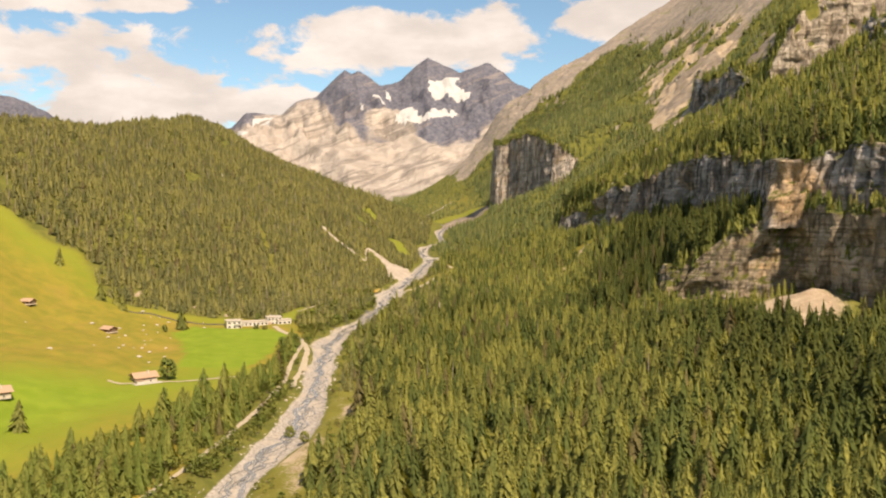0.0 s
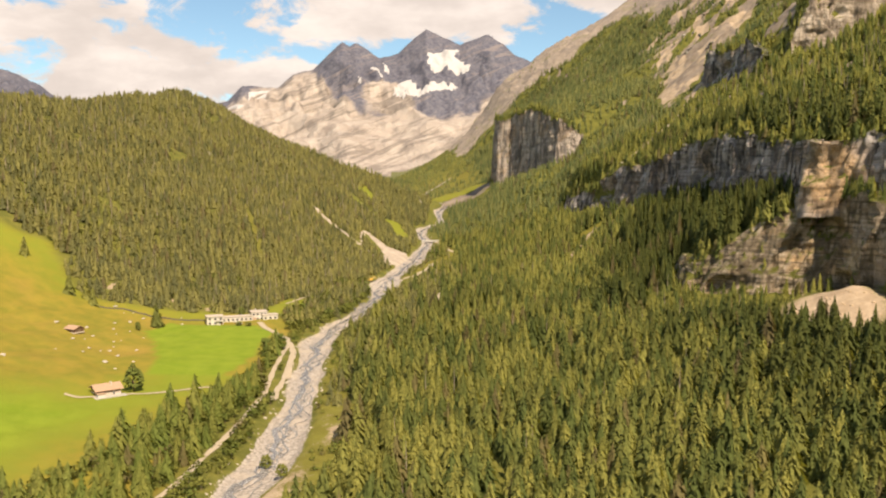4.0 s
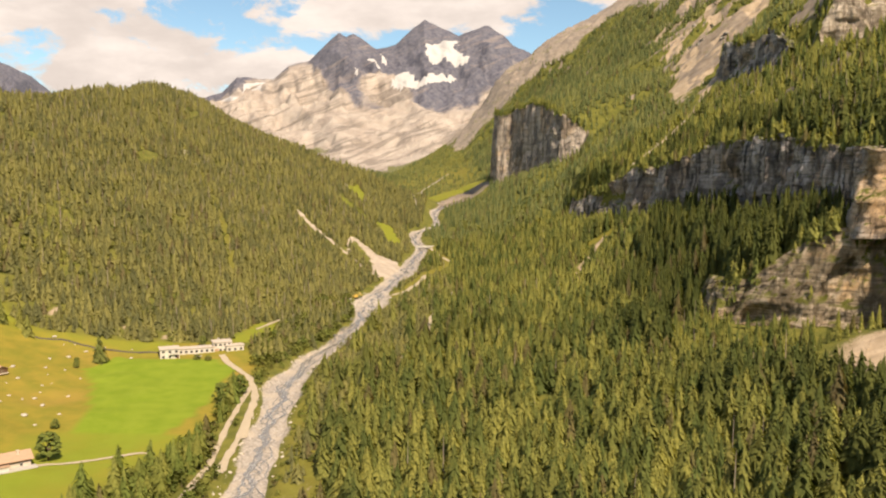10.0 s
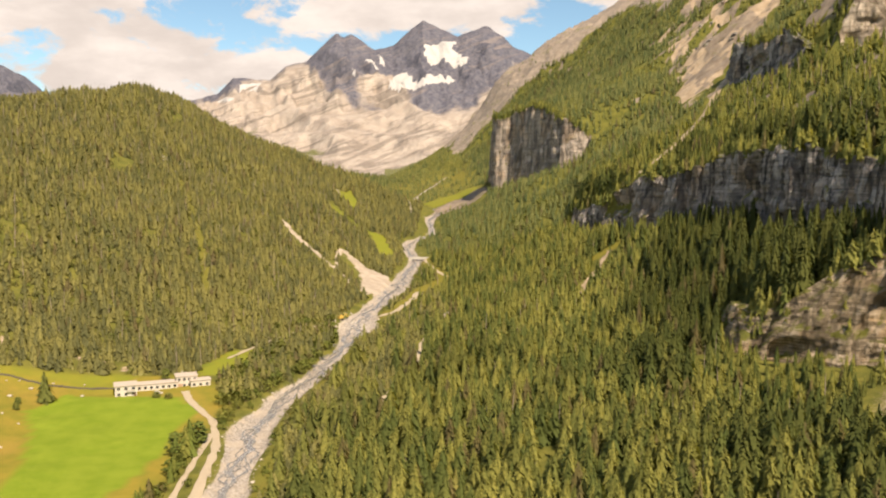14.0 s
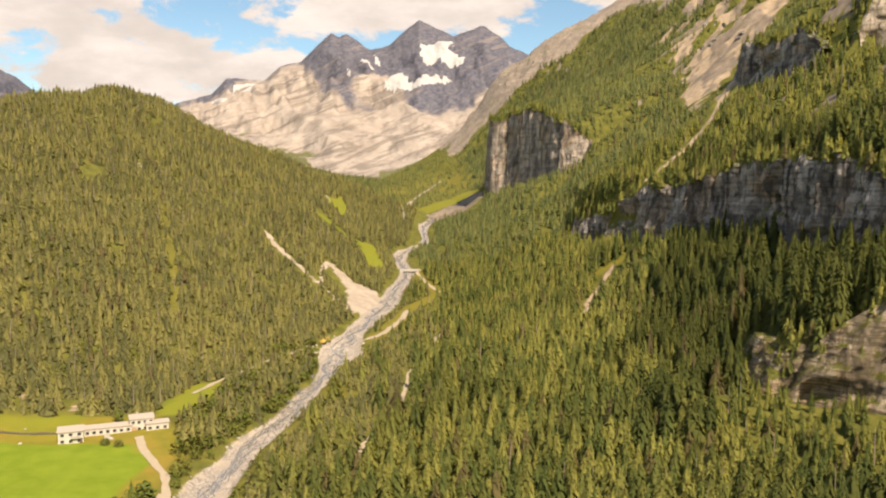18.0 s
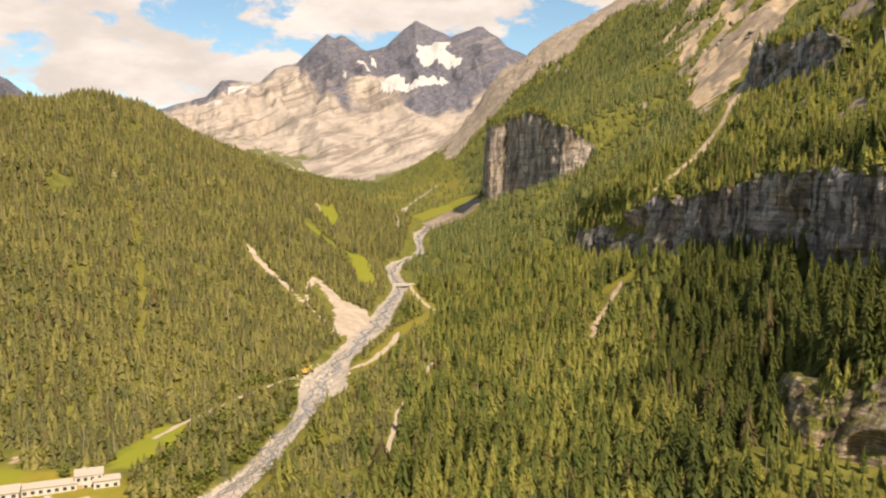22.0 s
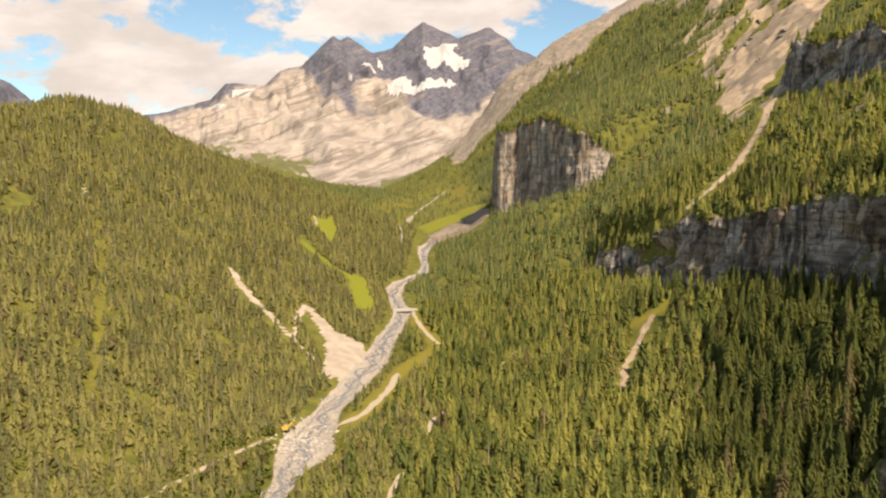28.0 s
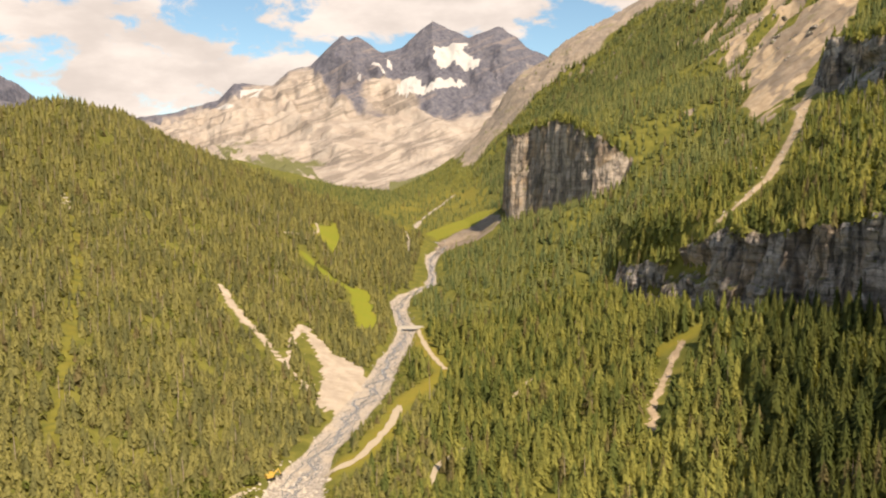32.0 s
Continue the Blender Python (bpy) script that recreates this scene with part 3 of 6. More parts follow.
def masks(x, y):
    bl, br = line_at("bank_left", y)[0], line_at("bank_right", y)[0]
    mid, half = (bl + br) / 2, (br - bl) / 2
    wob = 2.5 * fbm(x / 14, y / 30, 3)
    river = np.clip((half + 0.8 + 0.7 * wob - np.abs(x - mid)) / 1.8, 0, 1)
    gravel = river * (y < 1445)
    track = np.zeros(np.shape(x))
    for line, w in TRACKS:
        track = np.maximum(track, near_line(x, y, line, w + 0.8))
    debris = inside(x + 5 * fbm(x / 12, y / 12, 3), y, FOOT_SCREE) * 1.0
    gravel = np.maximum(gravel, near_line(x + 4 * fbm(x / 20, y / 20, 2), y, FAR_STREAM, (3.5, 2.5)))
    gravel = np.maximum.reduce([gravel, inside(x, y, POOL) * 1.0, near_line(x, y, BROOK, 1.6)])
    jag = x + 5 * fbm(x / 9, y / 9, 3)
    scree = np.maximum.reduce([near_line(x + 3.5 * fbm(x / 7, y / 7, 3), y, SCAR, (3.4, 1.2)), inside(jag, y, SCREE_FOOT) * 1.0, near_line(x + 2 * fbm(x / 6, y / 6, 2), y, SCREE_LEFT, (2.2, 0.8))])
    dirt = np.maximum.reduce([scree,
                              near_line(x + 2 * fbm(x / 6, y / 6, 3), y, GULLY, (1.4, 2.4)), near_line(x, y, GULLY_UP, (2.0, 4.6)),
                              np.clip(1.35 - np.hypot((x - 186) / 27, (y - 450) / 32), 0, 1) * (x < line_at("rock_base", y)[0] + 2), dirt_fan(x, y)])
    for px, py, r in ((-209, 584, 2.6), (-172, 588, 2.2), (-151, 590, 2.2), (-160, 592, 1.6)):   # bare earth where the wood meets the meadow
        dirt = np.maximum(dirt, 0.9 * np.clip(1.6 - np.hypot(x - px + 2 * fbm(x / 5, y / 5, 2), (y - py) * 0.6) / r, 0, 1))
    # dry shore with thin grass beside the lower river
    dirt = np.maximum(dirt, 0.55 * np.clip((br + 22 - x) / 8, 0, 1) * (x > br) * np.clip((440 - y) / 60, 0, 1) * (fbm(x / 8, y / 14, 3) + 0.75))
    edge = np.interp(x, *FOREST_EDGE)
    pasture = (np.clip((edge + 8 * fbm(x / 25, y / 25, 3) - y) / 6, 0, 1)) * np.clip((-84 - x) / 6, 0, 1)
    clearing = near_line(x + 1.5 * fbm(x / 20, y / 20, 2), y, CLEARING, (1.7, 1.3)) * 0.55
    for poly in HILL_MEADOWS:
        pasture = np.maximum(pasture, inside(x, y, poly) * 1.0)
    for line, w in STRIPS:
        pasture = np.maximum(pasture, 0.8 * near_line(x + 3 * fbm(x / 9, y / 9, 3), y, line, w))
    pasture = np.maximum(pasture, clearing)
    pasture = np.maximum(pasture, inside(x + 6 * fbm(x / 20, y / 20, 3), y, FOOT_MEADOW) * 0.9)
    # thin yellow grass on the dry shore
    pasture = np.maximum(pasture, 0.33 * np.clip((br + 34 - x) / 8, 0, 1) * (x > br) * (y < 720))
    pasture = np.maximum(pasture, np.clip((y - 1420) / 60, 0, 1) * np.clip((120 - np.abs(x + 10)) / 50, 0, 1) * np.clip((2350 - y) / 150, 0, 1) * (0.2 + 0.35 * (fbm(x / 50, y / 50, 3) > 0.15)))
    jx = x + 3 * fbm(x / 20, y / 20, 2)
    mown = inside(jx, y, MOWN) * 1.0
    soft = sum(inside(jx + dx, y + dy, MOWN) * 1.0 for dx in (-22, -11, 0, 11) for dy in (-12, 0, 12, 24)) / 16
    mown = np.where(y < 440, soft, mown)
    mown = np.maximum(mown, 0.45 * np.clip((y - 545 - 14 * fbm(x / 25, y / 25, 3)) / 25, 0, 1) * (x < -140) * pasture * (y < 640))
    for poly in HILL_MEADOWS:
        mown = np.maximum(mown, inside(x + 3 * fbm(x / 9, y / 9, 3), y, poly) * 0.5)
    mown = np.maximum(mown, 0.6 * near_line(x, y, STRIPS[0][0], 4))
    mown = np.maximum(mown, 0.35 * inside(x + 6 * fbm(x / 20, y / 20, 3), y, FOOT_MEADOW))
    tx, tz = line_at("wall_top", y)
    bx, bz = line_at("wall_base", y)
    rock, ridge = debris * (0.55 + 0.5 * (fbm(x / 9, y / 25, 3) > -0.3)), np.zeros(np.shape(x))
    ridge = np.maximum(ridge, np.clip((y - 2370 + 60 * fbm(x / 60, y / 60, 3)) / 60, 0, 1) * np.clip((x - 30 - 50 * fbm(x / 50, y / 50, 3)) / 20, 0, 1))
    rock = np.maximum(rock, np.clip((x - 320 - 70 * fbm(x / 40, y / 40, 4, 0.6)) / 30, 0, 1) * (y > 720) * (y < 960) * (fbm(x / 18, y / 14, 3) > -0.1))
    ridge = np.maximum(ridge, np.clip((x - 470 - 40 * fbm(x / 80, y / 80, 3)) / 30, 0, 1) * (y > 1300))
    rock = np.maximum(rock, (fbm(x / 24, y / 24, 4, 0.6) > 0.40) * (x > 240) * 0.9)
    rock = np.maximum(rock, 0.75 * dirt_fan(x, y) * (fbm(x / 14, y / 26, 4, 0.6) > 0.0))
    face = ((x > bx - 1) & (x < tx + 1) & ((y > 365) & (y < 880) | (y > 1186) & (y < 1445))) | ((x > line_at("rock_base", y)[0] - 1) & (x < line_at("ledge", y)[0] + 1) & (y > 365) & (y < 590))
    rock = np.maximum(rock, face * 1.0)
    return dict(gravel=gravel, dirt=dirt, pasture=pasture, mown=mown, rock=rock, ridge=ridge, track=track, scree=scree)


def mesh_object(name, co, faces, mats=(), face_mats=None, smooth=False, attrs=None):
    """A mesh object from arrays: co n x 3, faces m x 3 or m x 4."""
    me = bpy.data.meshes.new(name)
    co, faces = np.asarray(co, np.float32), np.asarray(faces, np.int32)
    m, k = faces.shape
    me.vertices.add(len(co))
    me.vertices.foreach_set("co", co.ravel())
    me.loops.add(m * k)
    me.loops.foreach_set("vertex_index", faces.ravel())
    me.polygons.add(m)
    me.polygons.foreach_set("loop_start", np.arange(m, dtype=np.int32) * k)
    for mt in mats:
        me.materials.append(mt)
    if face_mats is not None:
        me.polygons.foreach_set("material_index", np.asarray(face_mats, np.int32))
    if smooth:
        me.polygons.foreach_set("use_smooth", np.ones(m, bool))
    for n, v in (attrs or {}).items():
        a = me.attributes.new(n, "FLOAT", "POINT")
        a.data.foreach_set("value", np.asarray(v, np.float32))
    me.update(calc_edges=True)
    return new(name, me)


def grid_faces(rows, cols):
    i = np.arange(rows * cols).reshape(rows, cols)
    return np.stack([i[:-1, :-1], i[:-1, 1:], i[1:, 1:], i[1:, :-1]], -1).reshape(-1, 4)


def make_ground():
    counts = (4, 4, 16, 18, 36, 26, 12, 24, 22, 12, 5, 8, 24, 20, 10)
    ys = np.concatenate([np.arange(Y0, 240, 20), np.arange(240, 1500, 4), np.arange(1500, Y1 + 1, 10)])
    xs = []
    for i, n in enumerate(counts):
        a, b = np.interp(ys, YS, LX[i]), np.interp(ys, YS, LX[i + 1])
        f = np.arange(n + (i == len(counts) - 1)) / n
        xs.append(a[:, None] + (b - a)[:, None] * f)
    X = np.concatenate(xs, 1)
    Y = np.repeat(ys[:, None], X.shape[1], 1)
    Z = terrain(X, Y)
    # the sheet stays behind the rock walls
    for low, top, y0, y1 in (("wall_base", "wall_top", 365, 880), ("rock_base", "ledge", 365, 590), ("wall_base", "wall_top", 1188, 1440)):
        a, b = line_at(low, Y)[0], line_at(top, Y)[0]
        hidden = (X > a - 1) & (X < b + 1) & (Y > y0) & (Y < y1)
        Z = np.where(hidden, np.minimum(Z, np.maximum(Z - 40, line_at(low, Y)[1] - 8)), Z)
    mk = masks(X, Y)
    co = np.stack([X, Y, Z], -1).reshape(-1, 3)
    ob = mesh_object("ground", co, grid_faces(*X.shape), [GROUND], smooth=True, attrs={k: v.ravel() for k, v in mk.items()})
    tagged(ob, "valley ground with meadows, forest floor, gravel bed and bare earth", "ground", kind="structure")


make_ground()


PERCHES = []   # x, y, z, on the rim or not


def cliff(name, base, top, steps, rise, mat, label, seed, depth=5.0, flute=0.0, perch=0.0, rim=0.5, ragged=4.0):
    """A rock wall from a base line to a top line of the plan: broken into ledges and buttresses. base, top: rows of x, y, z."""
    base, top = np.array(base, float), np.array(top, float)
    u = np.linspace(0, 1, steps)
    mid_line = (base + top) / 2
    arc = np.concatenate([[0], np.cumsum(np.hypot(*np.diff(mid_line[:, :2], axis=0).T))])
    pick = lambda a: np.stack([np.interp(u, arc / arc[-1], a[:, k]) for k in range(3)], 1)
    b, t = pick(base), pick(top)
    v = np.linspace(0, 1, rise)[:, None, None]
    P = b[None] * (1 - v) + t[None] * v
    along = np.gradient(b + t, axis=0)
    out = np.stack([-along[:, 1], along[:, 0], 0 * along[:, 0]], 1)
    out /= np.linalg.norm(out, axis=1)[:, None] + 1e-9
    out = np.stack([np.convolve(np.pad(out[:, k], 4, mode="edge"), np.ones(9) / 9, mode="valid") for k in range(3)], 1)
    length = np.concatenate([[0], np.cumsum(np.linalg.norm(np.diff((b + t) / 2, axis=0)[:, :2], axis=1))])
    S = np.repeat(length[None], rise, 0) + seed * 37.0
    Zh = P[..., 2]
    buttress = np.round(fbm(S / 24, Zh / 130 + seed, 4, 0.6) * 5) / 5 + 0.3 * fbm(S / 7, Zh / 40, 3)
    roof = vnoise(S / 18 + seed, Zh / 17)
    roof = np.where(roof > 0.62, -1.2 * (roof - 0.62) * 4, 0)
    crack = -np.clip(0.20 - np.abs(fbm(S / 13 + 4, Zh / 70, 3)), 0, 1) * 6.0
    ledge = np.floor((Zh + 3 * fbm(S / 40, Zh / 30, 2)) / 5.5)
    step = (vnoise(ledge * 3.7 + seed, S / 34) - 0.5) * 1.3 + fbm(S / 4.5, Zh / 3.0, 3) * 0.45
    saw = 0.5 - np.mod(S / 47 + 0.8 * fbm(S / 70, Zh / 60, 2) + seed * 0.37, 1.0)
    blocks = np.floor(vnoise(S / 6.5 + 3, Zh / 5.0 + seed) * 4) / 4 - 0.4 + 0.5 * (np.floor(vnoise(S / 2.6, Zh / 2.2 + seed) * 3) / 3 - 0.4)
    columns = 1 - 2 * np.abs(fbm(S / 9, Zh / 260 + seed, 3, 0.6))
    off = depth * (flute * 0.6 * columns + (1 - flute) * 0.42 * blocks + 0.45 + 1.7 * roof * (1 - flute) + 1.1 * saw * (1 - 0.6 * flute) + 0.75 * buttress + 0.38 * crack + (0.45 - 0.3 * flute) * step)
    edge = np.minimum(1, np.minimum(u, 1 - u) * 14)[None]
    off = off * edge
    P = P + out[None] * off[..., None]
    P[..., 2] += edge * ((fbm(S / 14, seed + v[..., 0] * 2, 3) * 3.0 + ragged * fbm(S / 26 + 3, seed + 0 * S, 3)) * np.sin(np.clip(v[..., 0], 0, 1) * math.pi / 2))
    # spots for trees: the rim, and ledges of the face
    rng = np.random.default_rng(seed)
    for i, j in zip(rng.integers(int(rise * 0.12), rise, int(perch * steps * 6)), rng.integers(2, steps - 2, int(perch * steps * 6))):
        if fbm(S[i, j] / 14 + 5, Zh[i, j] / 9 + seed, 3) > (0.12 if P[i, j, 1] < 860 or rng.random() < 0.3 else -0.2):
            PERCHES.append((*(P[i, j] - out[j] * 1.2), 0))
    for j in range(2, steps - 2):
        if rng.random() < rim and fbm(S[-1, j] / 16, seed, 3) > -0.3:
            PERCHES.append((*(P[-1, j] - out[j] * rng.uniform(-0.5, 5) - np.array([0, 0, rng.uniform(0, 2.5)])), 1))
    # turn the crown back into the hill
    lip = P[-1] - out * 9.0
    lip[:, 2] -= 0.5
    P = np.concatenate([P, lip[None]], 0)
    ob = mesh_object(name, P.reshape(-1, 3), grid_faces(P.shape[0], P.shape[1])[:, ::-1], [mat], smooth=False)
    tagged(ob, label, "cliff", kind="structure")
    return ob


def wall_rows(name, y0, y1, n=14, dx=0.0, dz=0.0):
    ys = np.linspace(y0, y1, n)
    x, z = line_at(name, ys)
    return np.stack([x + dx, ys, z + dz], 1)


_foot, _rim = wall_rows("wall_base", 365, 990, 210), wall_rows("wall_top", 365, 990, 210)
_share = np.interp(_rim[:, 1], (860, 895, 920, 944, 971, 1000), (1, 0.82, 0.65, 0.52, 0.46, 0.42))[:, None]
cliff("cliff_long", _foot + np.array((-3, 0, -8)), _foot + (_rim - _foot) * _share + np.array((-2, 0, 1)), 500, 60, ROCK,
      "long grey limestone cliff with ledges and dark streaks", 1, 6.0, 0.5, 0.06, 0.9, 5.0)
cliff("cliff_low", wall_rows("rock_base", 365, 590, 80, -5, -6), wall_rows("ledge", 365, 590, 80, -6, 2), 260, 50, ROCK_WARM,
      "low ochre rock step with trees on its ledges", 2, 4.2, 0.0, 0.4, 0.8, 7.0)
cliff("cliff_pillar", [(183, 1183, 200), (168, 1193, 192), (153, 1207, 184), (140, 1256, 174), (129, 1288, 170), (112, 1328, 166), (101, 1350, 162), (83, 1358, 154), (80, 1390, 150), (82, 1470, 150)],
      [(189, 1190, 228), (174, 1200, 240), (158, 1214, 252), (146, 1261, 265), (135, 1293, 271), (118, 1334, 271), (106, 1358, 269), (88, 1366, 259), (86, 1395, 263), (90, 1470, 269)], 280, 64, ROCK_PALE,
      "tall limestone pillar with vertical flutes above the valley", 3, 3.2, 0.75, 0.05, 0.9, 5.0)


_ux = np.linspace(478, 330, 12)
cliff("cliff_upper", np.stack([_ux, 860 + 0 * _ux, terrain(_ux, 0 * _ux + 861) - 4], 1), np.stack([_ux, 866 + 0 * _ux, terrain(_ux, 0 * _ux + 868) + 3], 1), 150, 50, ROCK_WHITE,
      "pale ochre rock walls high on the wooded slope", 4, 5.0, 0.0, 0.04, 0.4)
cliff("cliff_crag", [(330, 640, 272), (338, 690, 276), (345, 740, 276)], [(346, 640, 306), (354, 690, 312), (360, 740, 310)], 60, 26, ROCK,
      "dark crag among the trees high on the slope", 5, 6.0, 0.0, 0.1, 0.5)
_uy = np.linspace(890, 1080, 30)
_ux = 0 * _uy
cliff("cliff_rib", np.stack([_ux + 306, _uy, terrain(_ux + 304, _uy) - 4], 1), np.stack([_ux + 313, _uy, terrain(_ux + 320, _uy) + 1], 1), 110, 24, ROCK,
      "shaded rock wall beside the bare earth gully", 7, 4.0, 0.2, 0.12, 0.8)


# ---- the far massif ----
def massif_material():
    m, nt, b = material("massif_rock", 0.95, 0.1)
    p = where(nt)
    sep = nt.nodes.new("ShaderNodeSeparateXYZ")
    nt.links.new(p, sep.inputs[0])
    big, mid, fine = tex_noise(nt, p, 0.0025, 5, 0.6), tex_noise(nt, p, 0.012, 6, 0.6), tex_noise(nt, p, 0.06, 6, 0.65)
    strata = tex_noise(nt, scaled(nt, p, (0.003, 0.003, 0.03), -0.42), 1.0, 6, 0.62, 0.7)
    pale = mix(nt, ramp(nt, mid, 0.3, 0.7), (0.335, 0.29, 0.255), (0.465, 0.415, 0.365))
    pale = mix(nt, math_node(nt, "MULTIPLY", ramp(nt, strata, 0.50, 0.60), 0.75), pale, (0.20, 0.175, 0.155))
    # dark summit rock, blued for haze and darkened for cloud shade
    dark = mix(nt, ramp(nt, fine, 0.3, 0.7), (0.085, 0.09, 0.125), (0.175, 0.175, 0.205))
    dark = mix(nt, math_node(nt, "MULTIPLY", ramp(nt, strata, 0.52, 0.68), 0.5), dark, (0.30, 0.26, 0.24))
    h = math_node(nt, "ADD", attr(nt, "high"), math_node(nt, "MULTIPLY", math_node(nt, "SUBTRACT", mid, 0.5), 0.35))
    c = mix(nt, ramp(nt, h, 0.46, 0.60), pale, dark)
    c = mix(nt, ramp(nt, math_node(nt, "ADD", attr(nt, "green"), math_node(nt, "MULTIPLY", math_node(nt, "SUBTRACT", fine, 0.5), 0.7)), 0.4, 0.7), c, (0.16, 0.165, 0.075))
    s = math_node(nt, "ADD", attr(nt, "snow"), math_node(nt, "MULTIPLY", math_node(nt, "SUBTRACT", fine, 0.5), 0.7))
    c = mix(nt, ramp(nt, s, 0.45, 0.60), c, (0.52, 0.52, 0.52))
    nt.links.new(c, b.inputs["Base Color"])
    bump(nt, b, math_node(nt, "ADD", math_node(nt, "ADD", strata, mid), fine), 0.8, 14.0)
    return m


MASSIF = massif_material()


def make_massif():
    """The mountain that closes the valley: a pale apron of slabs below three dark, cloud-shaded summits with snow.
    Outline and marks are drawn to fit the camera's view. u, v: bearings from the camera's place in mid-flight.
    """
    eye, ridge_y, base_y, base_z = (14.0, 237.0, 186.0), 4500.0, 2700.0, 170.0
    ru = [-0.62, -0.53, -0.49, -0.44, -0.36, -0.31, -0.264, -0.246, -0.2143, -0.2024, -0.1843, -0.1585, -0.1425, -0.1238, -0.1148, -0.1069, -0.0793,
          -0.0575, -0.0397, -0.0227, -0.0081, 0.0176, 0.0354, 0.0531, 0.071, 0.0829, 0.098, 0.14, 0.30]
    rv = [0.15, 0.137, 0.118, 0.075, 0.08, 0.0867, 0.0986, 0.1174, 0.1151, 0.1163, 0.132, 0.1379, 0.1535, 0.1703, 0.1645, 0.168, 0.1517,
          0.1556, 0.1712, 0.1848, 0.1791, 0.1674, 0.1741, 0.178, 0.1676, 0.1559, 0.1501, 0.13, 0.12]
    du = [-0.62, -0.33, -0.25, -0.22, -0.16, -0.147, -0.131, -0.1075, -0.0837, -0.0638, -0.044, -0.02, -0.004, 0.032, 0.0515, 0.083, 0.3]
    dv = [0.02, 0.075, 0.098, 0.114, 0.136, 0.122, 0.103, 0.087, 0.076, 0.081, 0.091, 0.089, 0.077, 0.075, 0.095, 0.13, 0.13]
    cols, rows = 480, 130
    us = np.linspace(-0.62, 0.30, cols)
    v = np.linspace(0, 1, rows)[:, None]
    jag = 0.0022 * fbm(us * 60, us * 0 + 3, 4, 0.6)
    ridge = eye[2] + (np.interp(us, ru, rv) + jag) * (ridge_y - eye[1])
    Y = base_y + (ridge_y - base_y) * v + 0 * us[None]
    X = eye[0] + us[None] * (Y - eye[1])
    prof = np.where(v < 0.5, 0.36 * (v / 0.5), 0.36 + 0.64 * ((v - 0.5) / 0.5) ** 1.05)
    Z = base_z + (ridge[None] - base_z) * prof
    fade = np.clip((1 - v) * 5, 0, 1)
    smooth_z = np.concatenate([Z, Z[-1:] - 420], 0)
    rib = 1 - 2 * np.abs(fbm(X / 190 + Y / 600, Y / 330, 5, 0.55))
    Z += (rib - 0.6) * (22 + 80 * np.clip((v - 0.45) * 4, 0, 1)) * np.clip(v * 3, 0, 1) * fade
    Z += fbm(X / 55, Y / 55, 4, 0.6) * 14 * fade * np.clip(v * 4, 0, 1)
    # shelves in the slabs
    Z += 9 * np.sin(Z / 16 + 3 * fbm(X / 200, Y / 200, 2)) * fade * np.clip(v * 4, 0, 1)
    back = np.stack([X[-1], Y[-1] + 260, Z[-1] - 420], -1)
    co = np.concatenate([np.stack([X, Y, Z], -1), back[None]], 0)
    U, V = (co[..., 0] - eye[0]) / (co[..., 1] - eye[1]), (0.6 * smooth_z + 0.4 * co[..., 2] - eye[2]) / (co[..., 1] - eye[1])
    wob = 0.012 * fbm(U * 45, V * 45, 5, 0.65)
    # dark summit rock above this line, with cloud shade put into its colour
    high = np.clip(0.53 + (V + wob - np.interp(U, du, dv)) * 14, 0, 1)
    # a pale patch between the summits: sun between clouds, put into the colour
    high *= 1 - 0.8 * np.clip(1.3 - np.hypot((U + 0.072) / 0.032, (V - 0.105 + wob) / 0.02), 0, 1)
    # snow fields, drawn in picture units of the camera's view (0.0004 of bearing)
    fine = fbm(U * 170, V * 170, 4, 0.65)
    cx, cy = 70 + (U + 0.3099) / 0.0003968 + 9 * fine + 700 * wob, 60 - (V - 0.1848) / 0.000392 + 5 * fine + 380 * wob
    snow = np.zeros(U.shape)
    for field in ([(800, 118), (846, 128), (898, 122), (878, 150), (908, 172), (884, 188), (850, 166), (822, 178), (792, 150)],
                  [(690, 270), (700, 235), (745, 212), (775, 225), (770, 250), (720, 275)], [(760, 225), (830, 218), (885, 228), (880, 255), (800, 262), (770, 275), (755, 262)],
                  [(618, 178), (645, 180), (665, 205), (650, 205)], [(665, 165), (680, 170), (688, 195), (675, 192)], [(885, 180), (930, 170), (925, 180), (900, 192)],
                  [(1003, 240), (1016, 250), (1000, 278)], [(245, 252), (312, 247), (310, 257), (245, 263)], [(240, 267), (305, 261), (300, 269), (240, 275)],
                  [(165, 310), (230, 300), (215, 313), (165, 319)], [(585, 215), (592, 215), (594, 232), (587, 232)]):
        snow = np.maximum(snow, inside(cx, cy, field) * 1.0)
    green = np.clip((-0.10 - U) / 0.08, 0, 1) * np.clip((0.085 - V) / 0.05, 0, 1) * np.clip((U + 0.36) / 0.1, 0, 1) * (0.35 + 1.3 * fbm(U * 40, V * 90, 3))
    green = np.maximum(green, np.clip((195 - co[..., 2]) / 12, 0, 1))
    # a wooded gully that runs down the slabs towards the valley's end, and green ledges low on the other side
    gully = V - np.interp(U, [-0.06, 0.0, 0.04, 0.07, 0.10], [0.002, 0.022, 0.045, 0.062, 0.085])
    green = np.maximum(green, 1.1 * np.clip(1.5 - np.abs(gully + 0.25 * wob) / 0.007, 0, 1) * (U > -0.07))
    green = np.maximum(green, 0.8 * (fbm(U * 30 + 4, V * 70 + U * 40, 4, 0.6) > 0.22) * np.clip((-0.12 - U) / 0.03, 0, 1) * np.clip((0.07 - V) / 0.02, 0, 1) * np.clip((U + 0.30) / 0.05, 0, 1))
